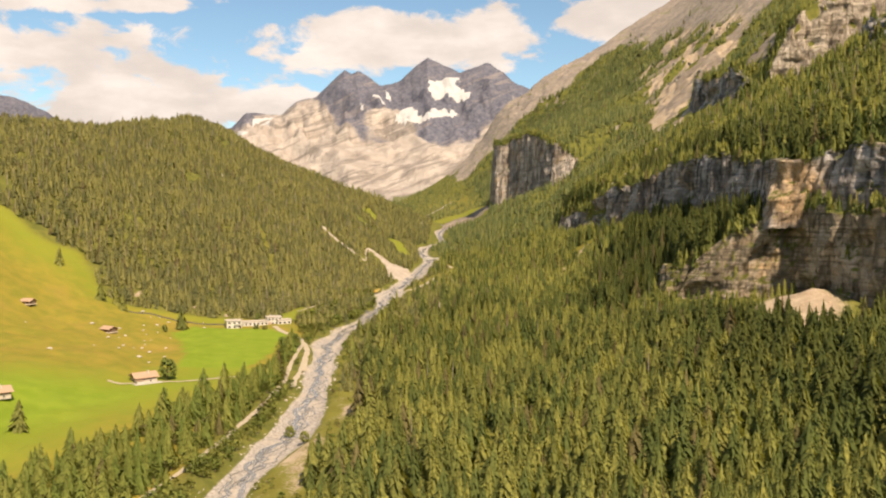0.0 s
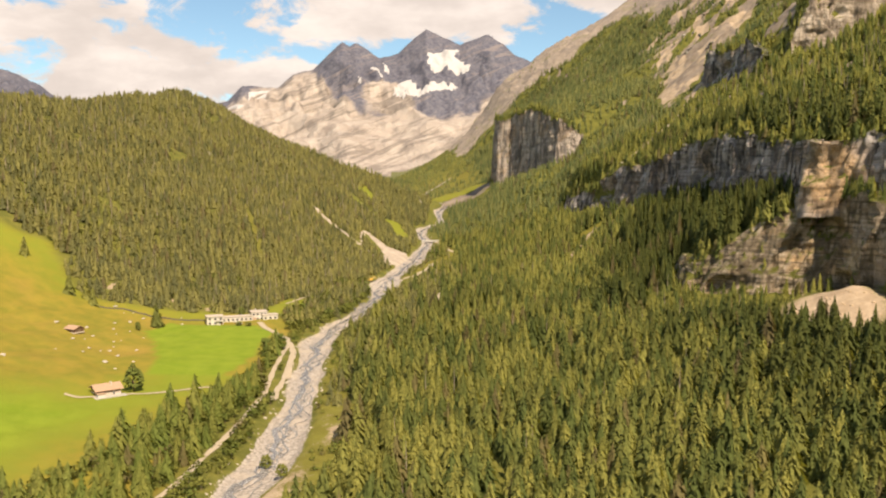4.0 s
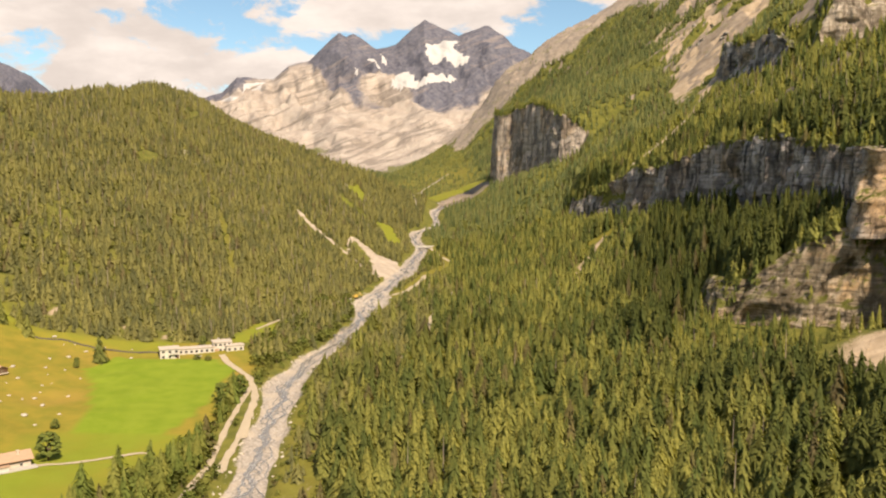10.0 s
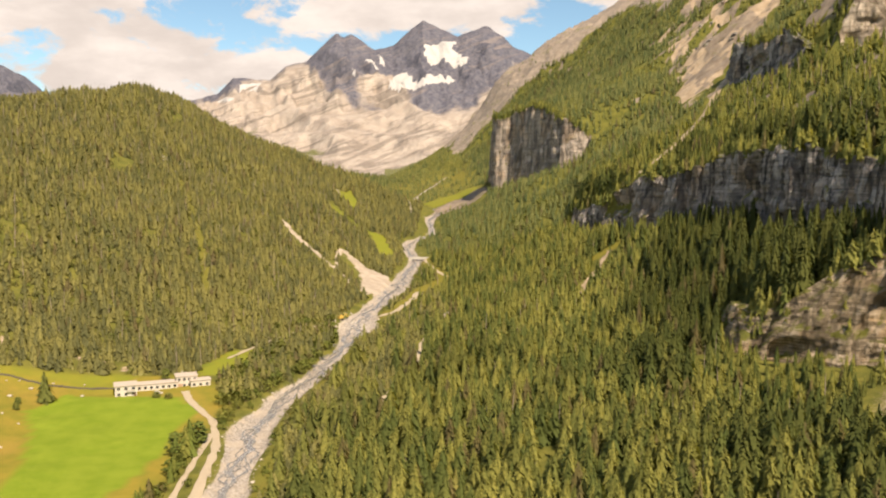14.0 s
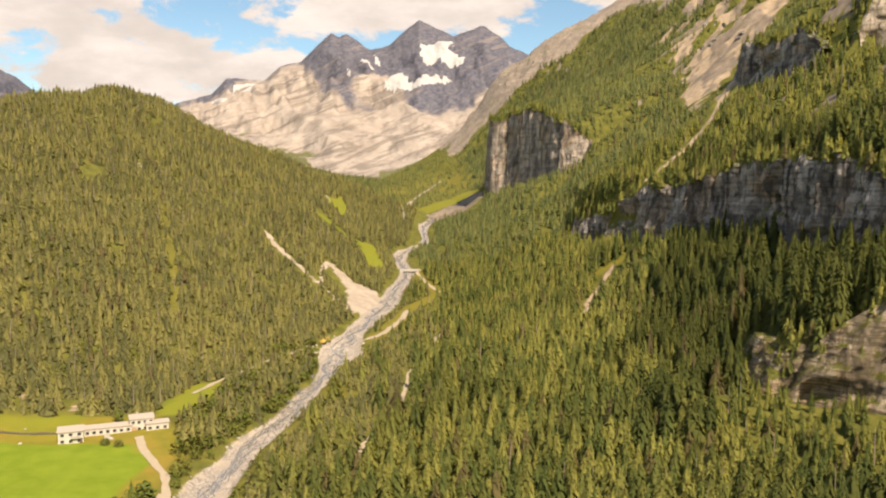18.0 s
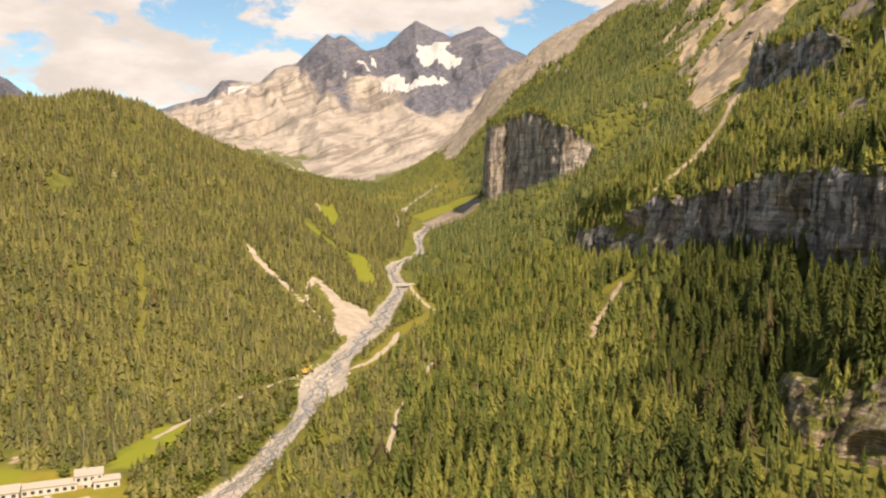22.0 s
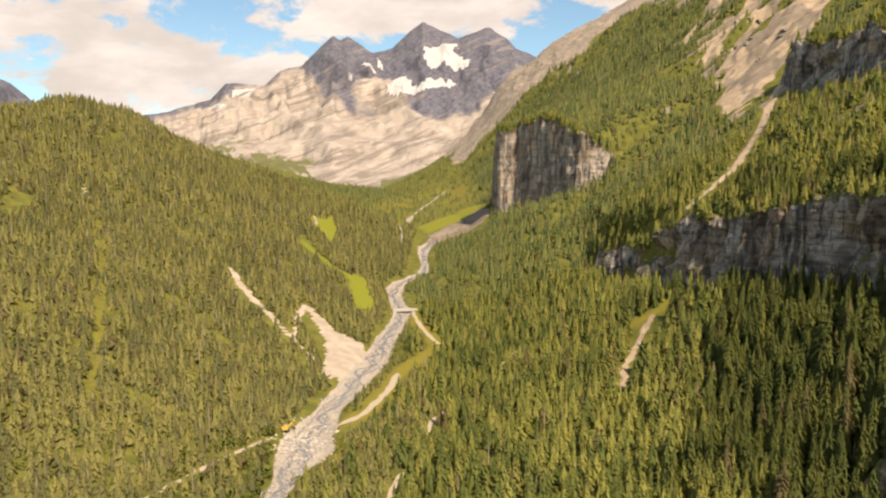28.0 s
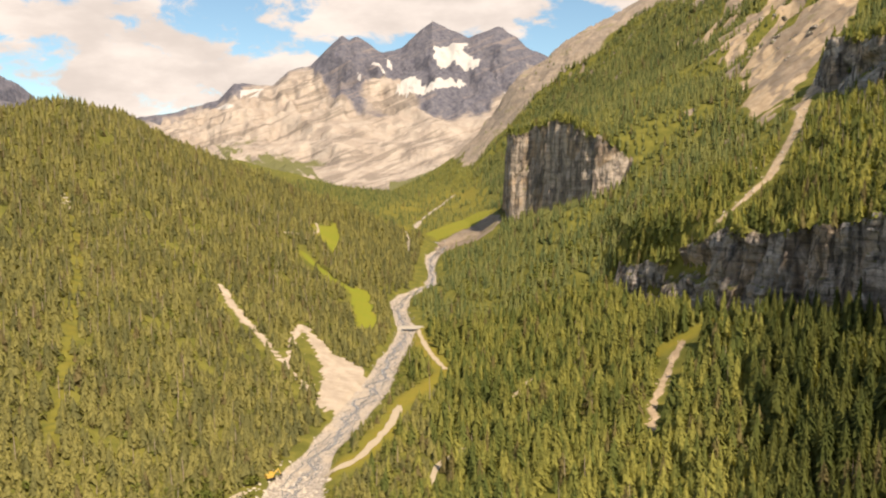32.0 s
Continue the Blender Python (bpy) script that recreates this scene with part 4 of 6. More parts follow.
    ob = mesh_object("mountain_massif", co.reshape(-1, 3), grid_faces(rows + 1, cols), [MASSIF],
                     smooth=True, attrs={"high": high.ravel(), "snow": snow.ravel(), "green": green.ravel()})
    tagged(ob, "pale limestone massif with snow patches and dark summits, cloud shade coloured in", "mountain", kind="structure")


make_massif()


# ---- trees ----
def spruce_arrays(rng, boughs=40, points=6, sides=4, spread=(0.17, 0.265), fine=1.0):
    """A spruce 1 m high: tapered trunk, a dense heart of twigs, and many drooping boughs. Returns points, triangles, material indices."""
    co, tri, mi = [], [], []
    spread, low, blunt = rng.uniform(*spread), rng.uniform(0.03, 0.12), rng.uniform(0.55, 0.9)
    for q in np.arange(sides) * 2 * math.pi / sides:
        co.append((0.016 * math.cos(q), 0.016 * math.sin(q), 0))
    co.append((0, 0, 0.97))
    for i in range(sides):
        tri.append((i, (i + 1) % sides, sides))
        mi.append(0)
    lop, lop_dir = rng.uniform(0, 0.3), rng.uniform(0, 6.28)
    for h0, h1, R in ((low, 0.72, 0.78 * spread), (0.40, 1.0, 0.46 * spread)):
        n0, turn = len(co), rng.uniform(0, 6.28)
        for q in range(points):
            a = turn + q * 6.283 / points
            r = R * rng.uniform(0.65, 1.15) * (1 + lop * math.cos(a - lop_dir))
            co.append((r * math.cos(a), r * math.sin(a), h0 + rng.uniform(-0.03, 0.05)))
        co.append((rng.uniform(-0.01, 0.01), rng.uniform(-0.01, 0.01), h1))
        for q in range(points):
            tri.append((n0 + q, n0 + (q + 1) % points, n0 + points))
            mi.append(1)
    for w in range(boughs):
        f = ((w + rng.random()) / boughs) ** 1.15
        h = low + (0.97 - low) * f
        a = w * 2.39996 + rng.uniform(-0.5, 0.5)
        L = spread * ((1 - f) ** blunt + 0.06) * rng.uniform(0.75, 1.3) * (1 + lop * math.cos(a - lop_dir))
        droop, wd = rng.uniform(0.25, 0.95), fine * (L * rng.uniform(0.22, 0.42) + 0.008)
        c, s, n0 = math.cos(a), math.sin(a), len(co)
        k = rng.uniform(0.2, 0.6)
        co += [(k * L * c - wd * s, k * L * s + wd * c, h + rng.uniform(-0.25, 0.1) * L), (k * L * c + wd * s, k * L * s - wd * c, h + rng.uniform(-0.1, 0.35) * L),
               (1.1 * L * math.cos(a + 0.5 * (k - 0.4)), 1.1 * L * math.sin(a + 0.5 * (k - 0.4)), h - droop * L)]
        tri.append((n0, n0 + 1, n0 + 2))
        mi.append(1)
    return np.array(co), np.array(tri), np.array(mi)


def broadleaf_arrays(rng, clumps=26, per=5):
    """A leafy tree 1 m high: trunk, limbs, and an uneven crown of small leaf clumps."""
    co, tri, mi = [], [], []

    def tube(p, q, r0, r1):
        p, q = Vector(p), Vector(q)
        side = (q - p).orthogonal().normalized()
        up = (q - p).cross(side).normalized()
        n0 = len(co)
        for c, r in ((p, r0), (q, r1)):
            for i in range(4):
                a = i * math.pi / 2
                co.append(tuple(c + side * (r * math.cos(a)) + up * (r * math.sin(a))))
        for i in range(4):
            a, b = n0 + i, n0 + (i + 1) % 4
            tri.extend([(a, b, b + 4), (a, b + 4, a + 4)])
            mi.extend([0, 0])

    tube((0, 0, 0), (0.02, 0.01, 0.45), 0.03, 0.018)
    for i in range(5 if clumps > 40 else 2):
        a = i * 1.256 + rng.uniform(-.3, .3)
        tube((0.01, 0, 0.3 + 0.04 * i), (0.2 * math.cos(a), 0.2 * math.sin(a), 0.6 + 0.06 * i), 0.014, 0.004)
    for i in range(clumps):
        a, zc = rng.uniform(0, 6.28), rng.uniform(0.2, 0.95)
        rr = 0.34 * math.sqrt(max(0.05, 1 - ((zc - 0.50) / 0.50) ** 2)) * rng.uniform(0.4, 1.0)
        c = np.array([rr * math.cos(a), rr * math.sin(a), zc])
        size = rng.uniform(0.5, 0.85) / clumps ** 0.45
        n0 = len(co)
        ring = [c + size * np.array([math.cos(q), math.sin(q), rng.uniform(-0.35, 0.1)]) * rng.uniform(0.7, 1.2) for q in np.arange(per) * 6.283 / per + rng.uniform(0, 1)]
        co += [tuple(c + np.array([0, 0, size * 0.75])), tuple(c - np.array([0, 0, size * 0.6]))] + [tuple(q) for q in ring]
        for j in range(per):
            b0, b1 = n0 + 2 + j, n0 + 2 + (j + 1) % per
            tri += [(n0, b0, b1), (n0 + 1, b1, b0)]
            mi += [1, 1]
    return np.array(co), np.array(tri), np.array(mi)


def shrub_arrays(rng, leaves=54):
    """A leafy bush 1 m high: a short stem and a loose heap of small sprays of leaves."""
    co = [(0.02, 0, 0), (-0.01, 0.017, 0), (-0.01, -0.017, 0), (0, 0, 0.6)]
    tri, mi = [(0, 1, 3), (1, 2, 3), (2, 0, 3)], [0, 0, 0]
    lobes = [(rng.uniform(-0.16, 0.16), rng.uniform(-0.16, 0.16), rng.uniform(0.3, 0.62), rng.uniform(0.2, 0.34)) for _ in range(4)]
    for i in range(leaves):
        lx, ly, lz, lr = lobes[i % 4]
        d = Vector((rng.gauss(0, 1), rng.gauss(0, 1), rng.gauss(0.3, 1))).normalized()
        c = Vector((lx, ly, lz)) + d * lr * rng.uniform(0.6, 1.1)
        n0 = len(co)
        for k in range(3):
            co.append(tuple(c + Vector((rng.uniform(-1, 1), rng.uniform(-1, 1), rng.uniform(-0.7, 0.7))) * 0.13))
        tri.append((n0, n0 + 1, n0 + 2))
        mi.append(1)
    return np.array(co), np.array(tri), np.array(mi)


_tr = random.Random(11)
SPRUCE_NEAR = [spruce_arrays(_tr, 110, 7, 4, (0.20, 0.29), 0.8) for _ in range(10)]
SPRUCE_TALL = [spruce_arrays(_tr, 170, 7, 5, (0.13, 0.19), 0.75) for _ in range(8)]
SPRUCE_MID = [spruce_arrays(_tr, 52, 6, 3) for _ in range(10)]
SPRUCE_FAR = [spruce_arrays(_tr, 26, 5, 3) for _ in range(8)]
SPRUCE_HILL = [spruce_arrays(_tr, 30, 5, 3, (0.21, 0.33)) for _ in range(10)]
LEAFY_SMALL = [shrub_arrays(_tr) for _ in range(8)]
LEAFY = [shrub_arrays(_tr, 100) for _ in range(6)]


def leaf_normals(co):
    """Shading normals of a crown 1 m high: outwards and up, as the mass of its twigs is lit."""
    r = np.maximum(np.hypot(co[:, 0], co[:, 1]), 1e-4)
    jit = np.random.default_rng(len(co)).uniform(-0.28, 0.28, co.shape)
    n = np.stack([co[:, 0] / r * 0.75, co[:, 1] / r * 0.75, 0.55 + 0.5 * co[:, 2]], -1) + jit
    return n / np.linalg.norm(n, axis=1)[:, None]


def face_out(co, tri):
    """Turn each triangle's front outwards and up."""
    a, b, c = co[tri[:, 0]], co[tri[:, 1]], co[tri[:, 2]]
    mid = (a + b + c) / 3
    out = np.stack([mid[:, 0], mid[:, 1], 0.12 + 0 * mid[:, 2]], -1)
    flip = (np.cross(b - a, c - a) * out).sum(1) < 0
    tri[flip] = tri[flip][:, ::-1]
    return tri


for _kind in (SPRUCE_NEAR, SPRUCE_TALL, SPRUCE_MID, SPRUCE_FAR, SPRUCE_HILL, LEAFY_SMALL, LEAFY):
    for _co, _tri, _mi in _kind:
        face_out(_co, _tri)


def scatter(rng, x0, x1, y0, y1, spacing):
    nx, ny = int((x1 - x0) / spacing), int((y1 - y0) / spacing)
    gx, gy = np.meshgrid(np.arange(nx), np.arange(ny))
    x = x0 + (gx + rng.uniform(0.05, 0.95, gx.shape)) * spacing
    y = y0 + (gy + rng.uniform(0.05, 0.95, gy.shape)) * spacing
    return x.ravel(), y.ravel()


def wooded(x, y, rng):
    """Which spots carry trees, by the plan: not the river, tracks, meadows, bare earth and rock walls."""
    mk = masks(x, y)
    # the wood along the river keeps its place in the pasture
    wood = (x > np.interp(y, [240, 300, 345, 390, 412, 450, 530, 560], [-145, -122, -112, -100, -91, -87, -87, -95])) & (y < 700)
    mk["pasture"], mk["mown"] = mk["pasture"] * ~wood, mk["mown"] * ~wood
    ok = (mk["gravel"] < 0.05) & (mk["track"] < 0.1) & (mk["dirt"] < 0.25) & (mk["pasture"] < 0.35) & (mk["mown"] < 0.5)
    # stand back from open strips, so that they stay in sight from down the valley
    mb = masks(x, y + 8)
    ok &= (y < 570) | ((mb["track"] < 0.2) & (mb["dirt"] < 0.5) & (mb["pasture"] < 0.5) & (mb["gravel"] < 0.3)) | (y > 1330)
    mb = masks(x, y + 16)
    ok &= (y < 570) | (y > 1330) | ((mb["pasture"] < 0.6) & (mb["mown"] < 0.4) & (mb["dirt"] < 0.7))
    ok &= (x > -30) | (x < -92) | (y < 800) | (y > 960) | ((masks(x, y + 24)["dirt"] < 0.7) & (masks(x, y + 33)["dirt"] < 0.7))
    ok &= np.hypot((x - 177) / 30, (y - 440) / 36) > 1
    ok &= ~((x > 146) & (x < 210) & (y > np.interp(x, [146, 205], [508, 478])) & (y < np.interp(x, [146, 205], [540, 505])) & (rng.random(x.shape) < 0.45))
    bx, bz = line_at("wall_base", y)
    tx, tz = line_at("wall_top", y)
    ok &= ~((x > bx - 5) & (x < np.where(y < 880, tx + 2, bx + 0.5 * (tx - bx))) & (tz - bz > 18) & (y < 990))
    rx, lx = line_at("rock_base", y)[0], line_at("ledge", y)[0]
    ok &= ~((x > rx - 5) & (x < lx) & (y > 360) & (y < 590))
    ok &= ~((x > bx - 5) & (x < tx + 1) & (y > 1186) & (y < 1450))
    ok &= ~((x > 296) & (x < 315) & (y > 895) & (y < 1078) & (rng.random(x.shape) < 0.8))
    ok &= ~((x > 318) & (x < 490) & (y > 745) & (y < 868) & (rng.random(x.shape) < 0.93))
    ok &= rng.random(x.shape) > np.clip(np.maximum(mk["rock"], mk["ridge"]), 0, 0.9)
    for k in (0, 5, 10, 15, 20, 26):
        ok &= near_line(x + 0.2 * k, y + 0.98 * k, GULLY, (3.5, 4.5)) < 0.4
        ok &= near_line(x + 0.34 * k, y + 0.94 * k, GULLY_UP, (5, 9) if k < 12 else (4, 6)) < 0.4
        ok &= ~(inside(x + 0.07 * k, y + 1.6 * k, FOOT_SCREE) | inside(x + 0.07 * k, y + 1.6 * k, FOOT_MEADOW))
    for k in (0, 6, 12):
        ok &= near_line(x, y + k, WOOD_TRACKS[0], 2.4) < 0.4
    # thin out towards the high slopes
    high = np.clip((x - 440 - 60 * fbm(x / 70, y / 70, 3)) / 90, 0, 1)
    ok &= rng.random(x.shape) > high * 0.97
    ok |= (y > 1420) & (y < 2600) & (x < 330) & (np.maximum(mk["rock"], mk["ridge"]) < 0.3) & (fbm(x / 60 + 2, y / 60, 3) > 0.02 + 0.25 * np.clip((x - 20) / 120, 0, 1)) & (mk["gravel"] < 0.05) & (mk["pasture"] < 0.55) & (masks(x, y + 30)["gravel"] < 0.5)
    return ok


def forest(name, label, x, y, h, wide, kinds, mats, rng, z=None, leafy=True):
    """Many trees joined: one object of kind stuff."""
    z = terrain(x, y) - 0.35 if z is None else z
    cos, tris, mis, tints, shade_tints, nors = [], [], [], [], [], []
    n0 = 0
    pick = rng.integers(0, len(kinds), len(x))
    turn = rng.uniform(0, 2 * math.pi, len(x))
    tint = rng.random(len(x))
    shade_tint = np.clip((h - 14.5) / 5, 0, 1)   # tall trees get a darker tint that stands in for shade
    for k, (co, tri, mi) in enumerate(kinds):
        sel = np.nonzero(pick == k)[0]
        if not len(sel):
            continue
        c, s = np.cos(turn[sel])[:, None], np.sin(turn[sel])[:, None]
        hh, ww = h[sel][:, None], (h * wide)[sel][:, None]
        P = np.stack([(co[:, 0] * c - co[:, 1] * s) * ww + x[sel][:, None], (co[:, 0] * s + co[:, 1] * c) * ww + y[sel][:, None], co[:, 2] * hh + z[sel][:, None]], -1)
        if leafy:
            nv = leaf_normals(co)
            nors.append(np.stack([nv[:, 0] * c - nv[:, 1] * s, nv[:, 0] * s + nv[:, 1] * c, nv[:, 2] + 0 * c], -1).reshape(-1, 3))
        T = tri[None] + (np.arange(len(sel)) * len(co))[:, None, None] + n0
        cos.append(P.reshape(-1, 3)); tris.append(T.reshape(-1, 3)); mis.append(np.tile(mi, len(sel)))
        tints.append(np.repeat(tint[sel], len(co)))
        shade_tints.append(np.repeat(shade_tint[sel], len(co)))
        n0 += len(sel) * len(co)
    ob = mesh_object(name, np.concatenate(cos), np.concatenate(tris), mats, np.concatenate(mis), smooth=leafy, attrs={"tint": np.concatenate(tints), "shade_tint": np.concatenate(shade_tints)})
    if leafy:
        ob.data.normals_split_custom_set_from_vertices(np.concatenate(nors).astype(np.float32))
    tagged(ob, label, "forest", kind="stuff")
    return ob


def spots(box, spacing, size, seed, keep=None, wide=(0.85, 1.15)):
    """Where trees stand in a stretch of the plan: x, y, height, width."""
    rng = np.random.default_rng(seed)
    x, y = scatter(rng, *box, spacing)
    ok = wooded(x, y, rng)
    if keep is not None:
        ok &= keep(x, y, rng)
    x, y = x[ok], y[ok]
    h = rng.uniform(*size, len(x)) * (0.75 + 0.35 * vnoise(x / 35, y / 35)) * (1 + 0.5 * np.clip((x - 85) / 55, 0, 1) * np.clip((260 - x) / 40, 0, 1) * np.clip((880 - y) / 220, 0, 1))
    # kept short so the rock step and cone stay in the camera's view
    young = (x > 112) & (x < 214) & (y > np.interp(x, (112, 150, 165), (445, 445, 385))) & (y < 556) & (x < line_at("rock_base", y)[0])
    h = np.where(young, 0.42 * h, h)
    return x, y, h, rng.uniform(*wide, len(x)), rng


def grow(name, label, box, spacing, kinds, size, seed, keep=None, wide=(0.85, 1.15), mats=(BARK, NEEDLES)):
    x, y, h, w, rng = spots(box, spacing, size, seed, keep, wide)
    return forest(name, label, x, y, h, w, kinds, list(mats), rng)


def right_of_river(x, y, rng):
    return x > line_at("bank_right", y)[0] + 4 + 8 * np.clip((480 - y) / 100, 0, 1) + (8 + 16 * np.clip((470 - y) / 120, 0, 1)) * vnoise(x / 14, y / 14)


def left_of_river(x, y, rng):
    return (x < line_at("bank_left", y)[0] - 4) & (x > line_at("ridge", y)[0] - 45)


def beyond(x, y, rng):
    """Right of the river, but for the stand in front, whose trees stand singly."""
    return right_of_river(x, y, rng) & ~((x > -40) & (x < 18) & (y > 258) & (y < 318))


def tall_stand(x, y):
    """How far the tall spruces have taken over: below the cliffs, up to the lower gully."""
    edge = np.interp(y, (380, 480, 560, 640, 720, 800, 880), (150, 128, 104, 104, 132, 165, 195)) + 14 * fbm(x / 30, y / 30, 3)
    return np.clip((x - edge) / 14, 0, 1) * (y < 880)


def shore_wood(x, y):
    """How far the low light wood beside the river holds its ground against the spruces."""
    edge = np.interp(y, (380, 480, 540, 607, 670, 712, 760, 800, 860), (-40, -26, -14, 2, 10, 16, 20, 12, 12)) + 9 * fbm(x / 22, y / 22, 3)
    return np.clip((edge - x) / 8, 0, 1) * (y > 380) * (y < 860)


def gappy(keep, amount=0.25):
    return lambda x, y, rng: keep(x, y, rng) & (rng.random(x.shape) > amount) & (fbm(x / 16 + 9, y / 16, 3) > -0.42)


grow("forest_valley", "dense olive-green spruce forest on the valley floor", (-60, 210, 186, 620), 4.1, SPRUCE_NEAR, (7, 18), 1, gappy(lambda x, y, r: beyond(x, y, r) & (r.random(x.shape) > np.maximum(0.8 * tall_stand(x, y), 0.86 * shore_wood(x, y))), 0.1))
grow("forest_lower", "spruce forest further down the valley", (-30, 240, -120, 186), 6.4, SPRUCE_FAR, (8, 17), 21, gappy(right_of_river, 0.15))
grow("forest_slope", "dense olive-green spruce forest below the cliffs", (-60, 210, 620, 1000), 4.4, SPRUCE_MID, (7, 17), 2, gappy(lambda x, y, r: right_of_river(x, y, r) & (r.random(x.shape) > np.maximum(0.8 * tall_stand(x, y), 0.86 * shore_wood(x, y))), 0.12))
grow("forest_tall", "stand of tall spruces below the cliffs, tinted darker for shade", (85, 215, 380, 880), 5.6, SPRUCE_TALL, (12, 20), 23, lambda x, y, r: r.random(x.shape) < 0.9 * tall_stand(x, y), (0.85, 1.1))
grow("forest_shore", "low light-green young spruces and bushes beside the river", (-66, 36, 380, 860), 3.3, SPRUCE_HILL, (3.5, 8.5), 27, gappy(lambda x, y, r: (x > line_at("bank_right", y)[0] + 3 + 6 * vnoise(x / 12, y / 12)) & (r.random(x.shape) < shore_wood(x, y)), 0.12), (0.95, 1.5), (BARK, NEEDLES_HILL))
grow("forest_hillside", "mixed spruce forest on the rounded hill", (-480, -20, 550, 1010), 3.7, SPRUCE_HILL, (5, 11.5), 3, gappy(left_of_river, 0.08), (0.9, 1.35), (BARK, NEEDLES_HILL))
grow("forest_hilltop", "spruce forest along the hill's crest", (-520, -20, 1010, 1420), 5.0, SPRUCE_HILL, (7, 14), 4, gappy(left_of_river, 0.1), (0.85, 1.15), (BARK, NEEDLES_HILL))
grow("forest_above_cliff", "spruce forest on the steep slope above the cliff", (150, 480, 360, 1000), 5.2, SPRUCE_MID, (7, 16), 5,
     gappy(lambda x, y, r: x > line_at("wall_top", y)[0], 0.15))
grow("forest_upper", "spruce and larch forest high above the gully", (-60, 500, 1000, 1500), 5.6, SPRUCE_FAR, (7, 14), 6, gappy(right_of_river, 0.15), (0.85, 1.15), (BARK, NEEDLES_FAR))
grow("forest_crest", "spruce forest climbing to the far rocky crest", (60, 560, 1500, 2400), 6.5, SPRUCE_FAR, (10, 18), 16, gappy(lambda x, y, r: x > 90 + 60 * fbm(x / 50, y / 50, 3), 0.15), (0.85, 1.15), (BARK, NEEDLES_FAR))
BANK_SPOTS = spots((-170, -70, 235, 530), 4.6, (8, 15), 7,
                   gappy(lambda x, y, r: (x < line_at("bank_left", y)[0] - 9) & (x > np.interp(y, [240, 300, 345, 390, 412, 450, 530], [-145, -122, -112, -100, -91, -87, -87])), 0.2))
grow("shrubs_bank", "leafy shrubs and young trees along the river", (-150, -30, 240, 720), 3.6, LEAFY, (3.5, 8.5), 8,
     gappy(lambda x, y, r: (x < line_at("bank_left", y)[0] - 2) & (x > np.interp(y, [240, 330, 400, 450, 500, 560, 720], [-140, -112, -97, -88, -86, -98, -90])), 0.3), (0.9, 1.4), (BARK, LEAVES))
grow("shrubs_shore", "low leafy shrubs on the river's far shore", (-60, 20, 240, 1000), 3.4, LEAFY_SMALL, (1.6, 4.5), 9,
     gappy(lambda x, y, r: (x > line_at("bank_right", y)[0] + 1.5) & (x < line_at("bank_right", y)[0] + 30), 0.25), (0.9, 1.5), (BARK, LEAVES))
grow("shrubs_slope", "bright leafy thickets among the spruces", (20, 330, 640, 1150), 5.0, LEAFY_SMALL, (4, 9), 10,
     gappy(lambda x, y, r: right_of_river(x, y, r) & (fbm(x / 45 + 3, y / 45, 3) > 0.16), 0.3), (0.9, 1.4), (BARK, LEAVES))
grow("shrubs_hill", "bright leafy thickets on the hill's foot", (-330, -40, 580, 1300), 6.5, LEAFY_SMALL, (3, 6.5), 12,
     gappy(lambda x, y, r: left_of_river(x, y, r) & (fbm(x / 50 + 8, y / 50, 3) > -0.12), 0.3), (1.0, 1.6), (BARK, LEAVES))
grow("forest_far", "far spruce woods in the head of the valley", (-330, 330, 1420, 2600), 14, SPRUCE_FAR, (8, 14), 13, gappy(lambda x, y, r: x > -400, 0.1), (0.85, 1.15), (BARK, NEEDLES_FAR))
grow("shrubs_step", "leafy bushes on the broken end of the cliff", (120, 195, 872, 1010), 2.8, LEAFY_SMALL, (2.5, 6), 24, lambda x, y, r: x > line_at("wall_base", y)[0] - 14, (0.9, 1.4), (BARK, LEAVES))


def ledge_trees():
    rng = np.random.default_rng(61)
    p = np.array(PERCHES)
    rim = p[:, 3] > 0.5
    h = np.where(rim, rng.uniform(5, 13, len(p)), rng.uniform(2.5, 7, len(p)))
    forest("trees_on_ledges", "spruces clinging to the cliffs' rims and ledges", p[:, 0], p[:, 1], h, rng.uniform(0.85, 1.3, len(p)), SPRUCE_MID, [BARK, NEEDLES], rng, p[:, 2] - 0.4)


ledge_trees()


# ---- single trees ----
def split_tree(name, arrays, leaf_mat):
    """A tree as a thing with a trunk and a crown, 1 m high, at the origin."""
    co, tri, mi = arrays
    root = new(name)
    for part_name, k, mat in (("trunk", 0, BARK), ("crown", 1, leaf_mat)):
        t = tri[mi == k]
        used, idx = np.unique(t, return_inverse=True)
        ob = mesh_object(part_name, co[used], idx.reshape(t.shape), [mat], smooth=True)
        if k:
            ob.data.normals_split_custom_set_from_vertices(leaf_normals(co)[used].astype(np.float32))
        ob.parent = root
    return root


def plant(proto, x, y, h, wide, turn, label="", group=""):
    z = float(terrain(np.array([x]), np.array([y]))[0]) - 0.3
    ob = copy_thing(proto, Matrix.Translation((x, y, z)) @ Matrix.Rotation(turn, 4, "Z"))
    ob.scale = (h * wide, h * wide, h)
    if label:
        tagged(ob, label, "tree", group)
    return ob


SPRUCES = [split_tree("spruce", a, NEEDLES) for a in SPRUCE_NEAR]
BROADLEAVES = [split_tree("broadleaf_tree", broadleaf_arrays(_tr, 130, 5), LEAVES) for _ in range(2)]


BANK_SPRUCES = [split_tree("spruce", a, LEAVES) for a in SPRUCE_NEAR[:6]]


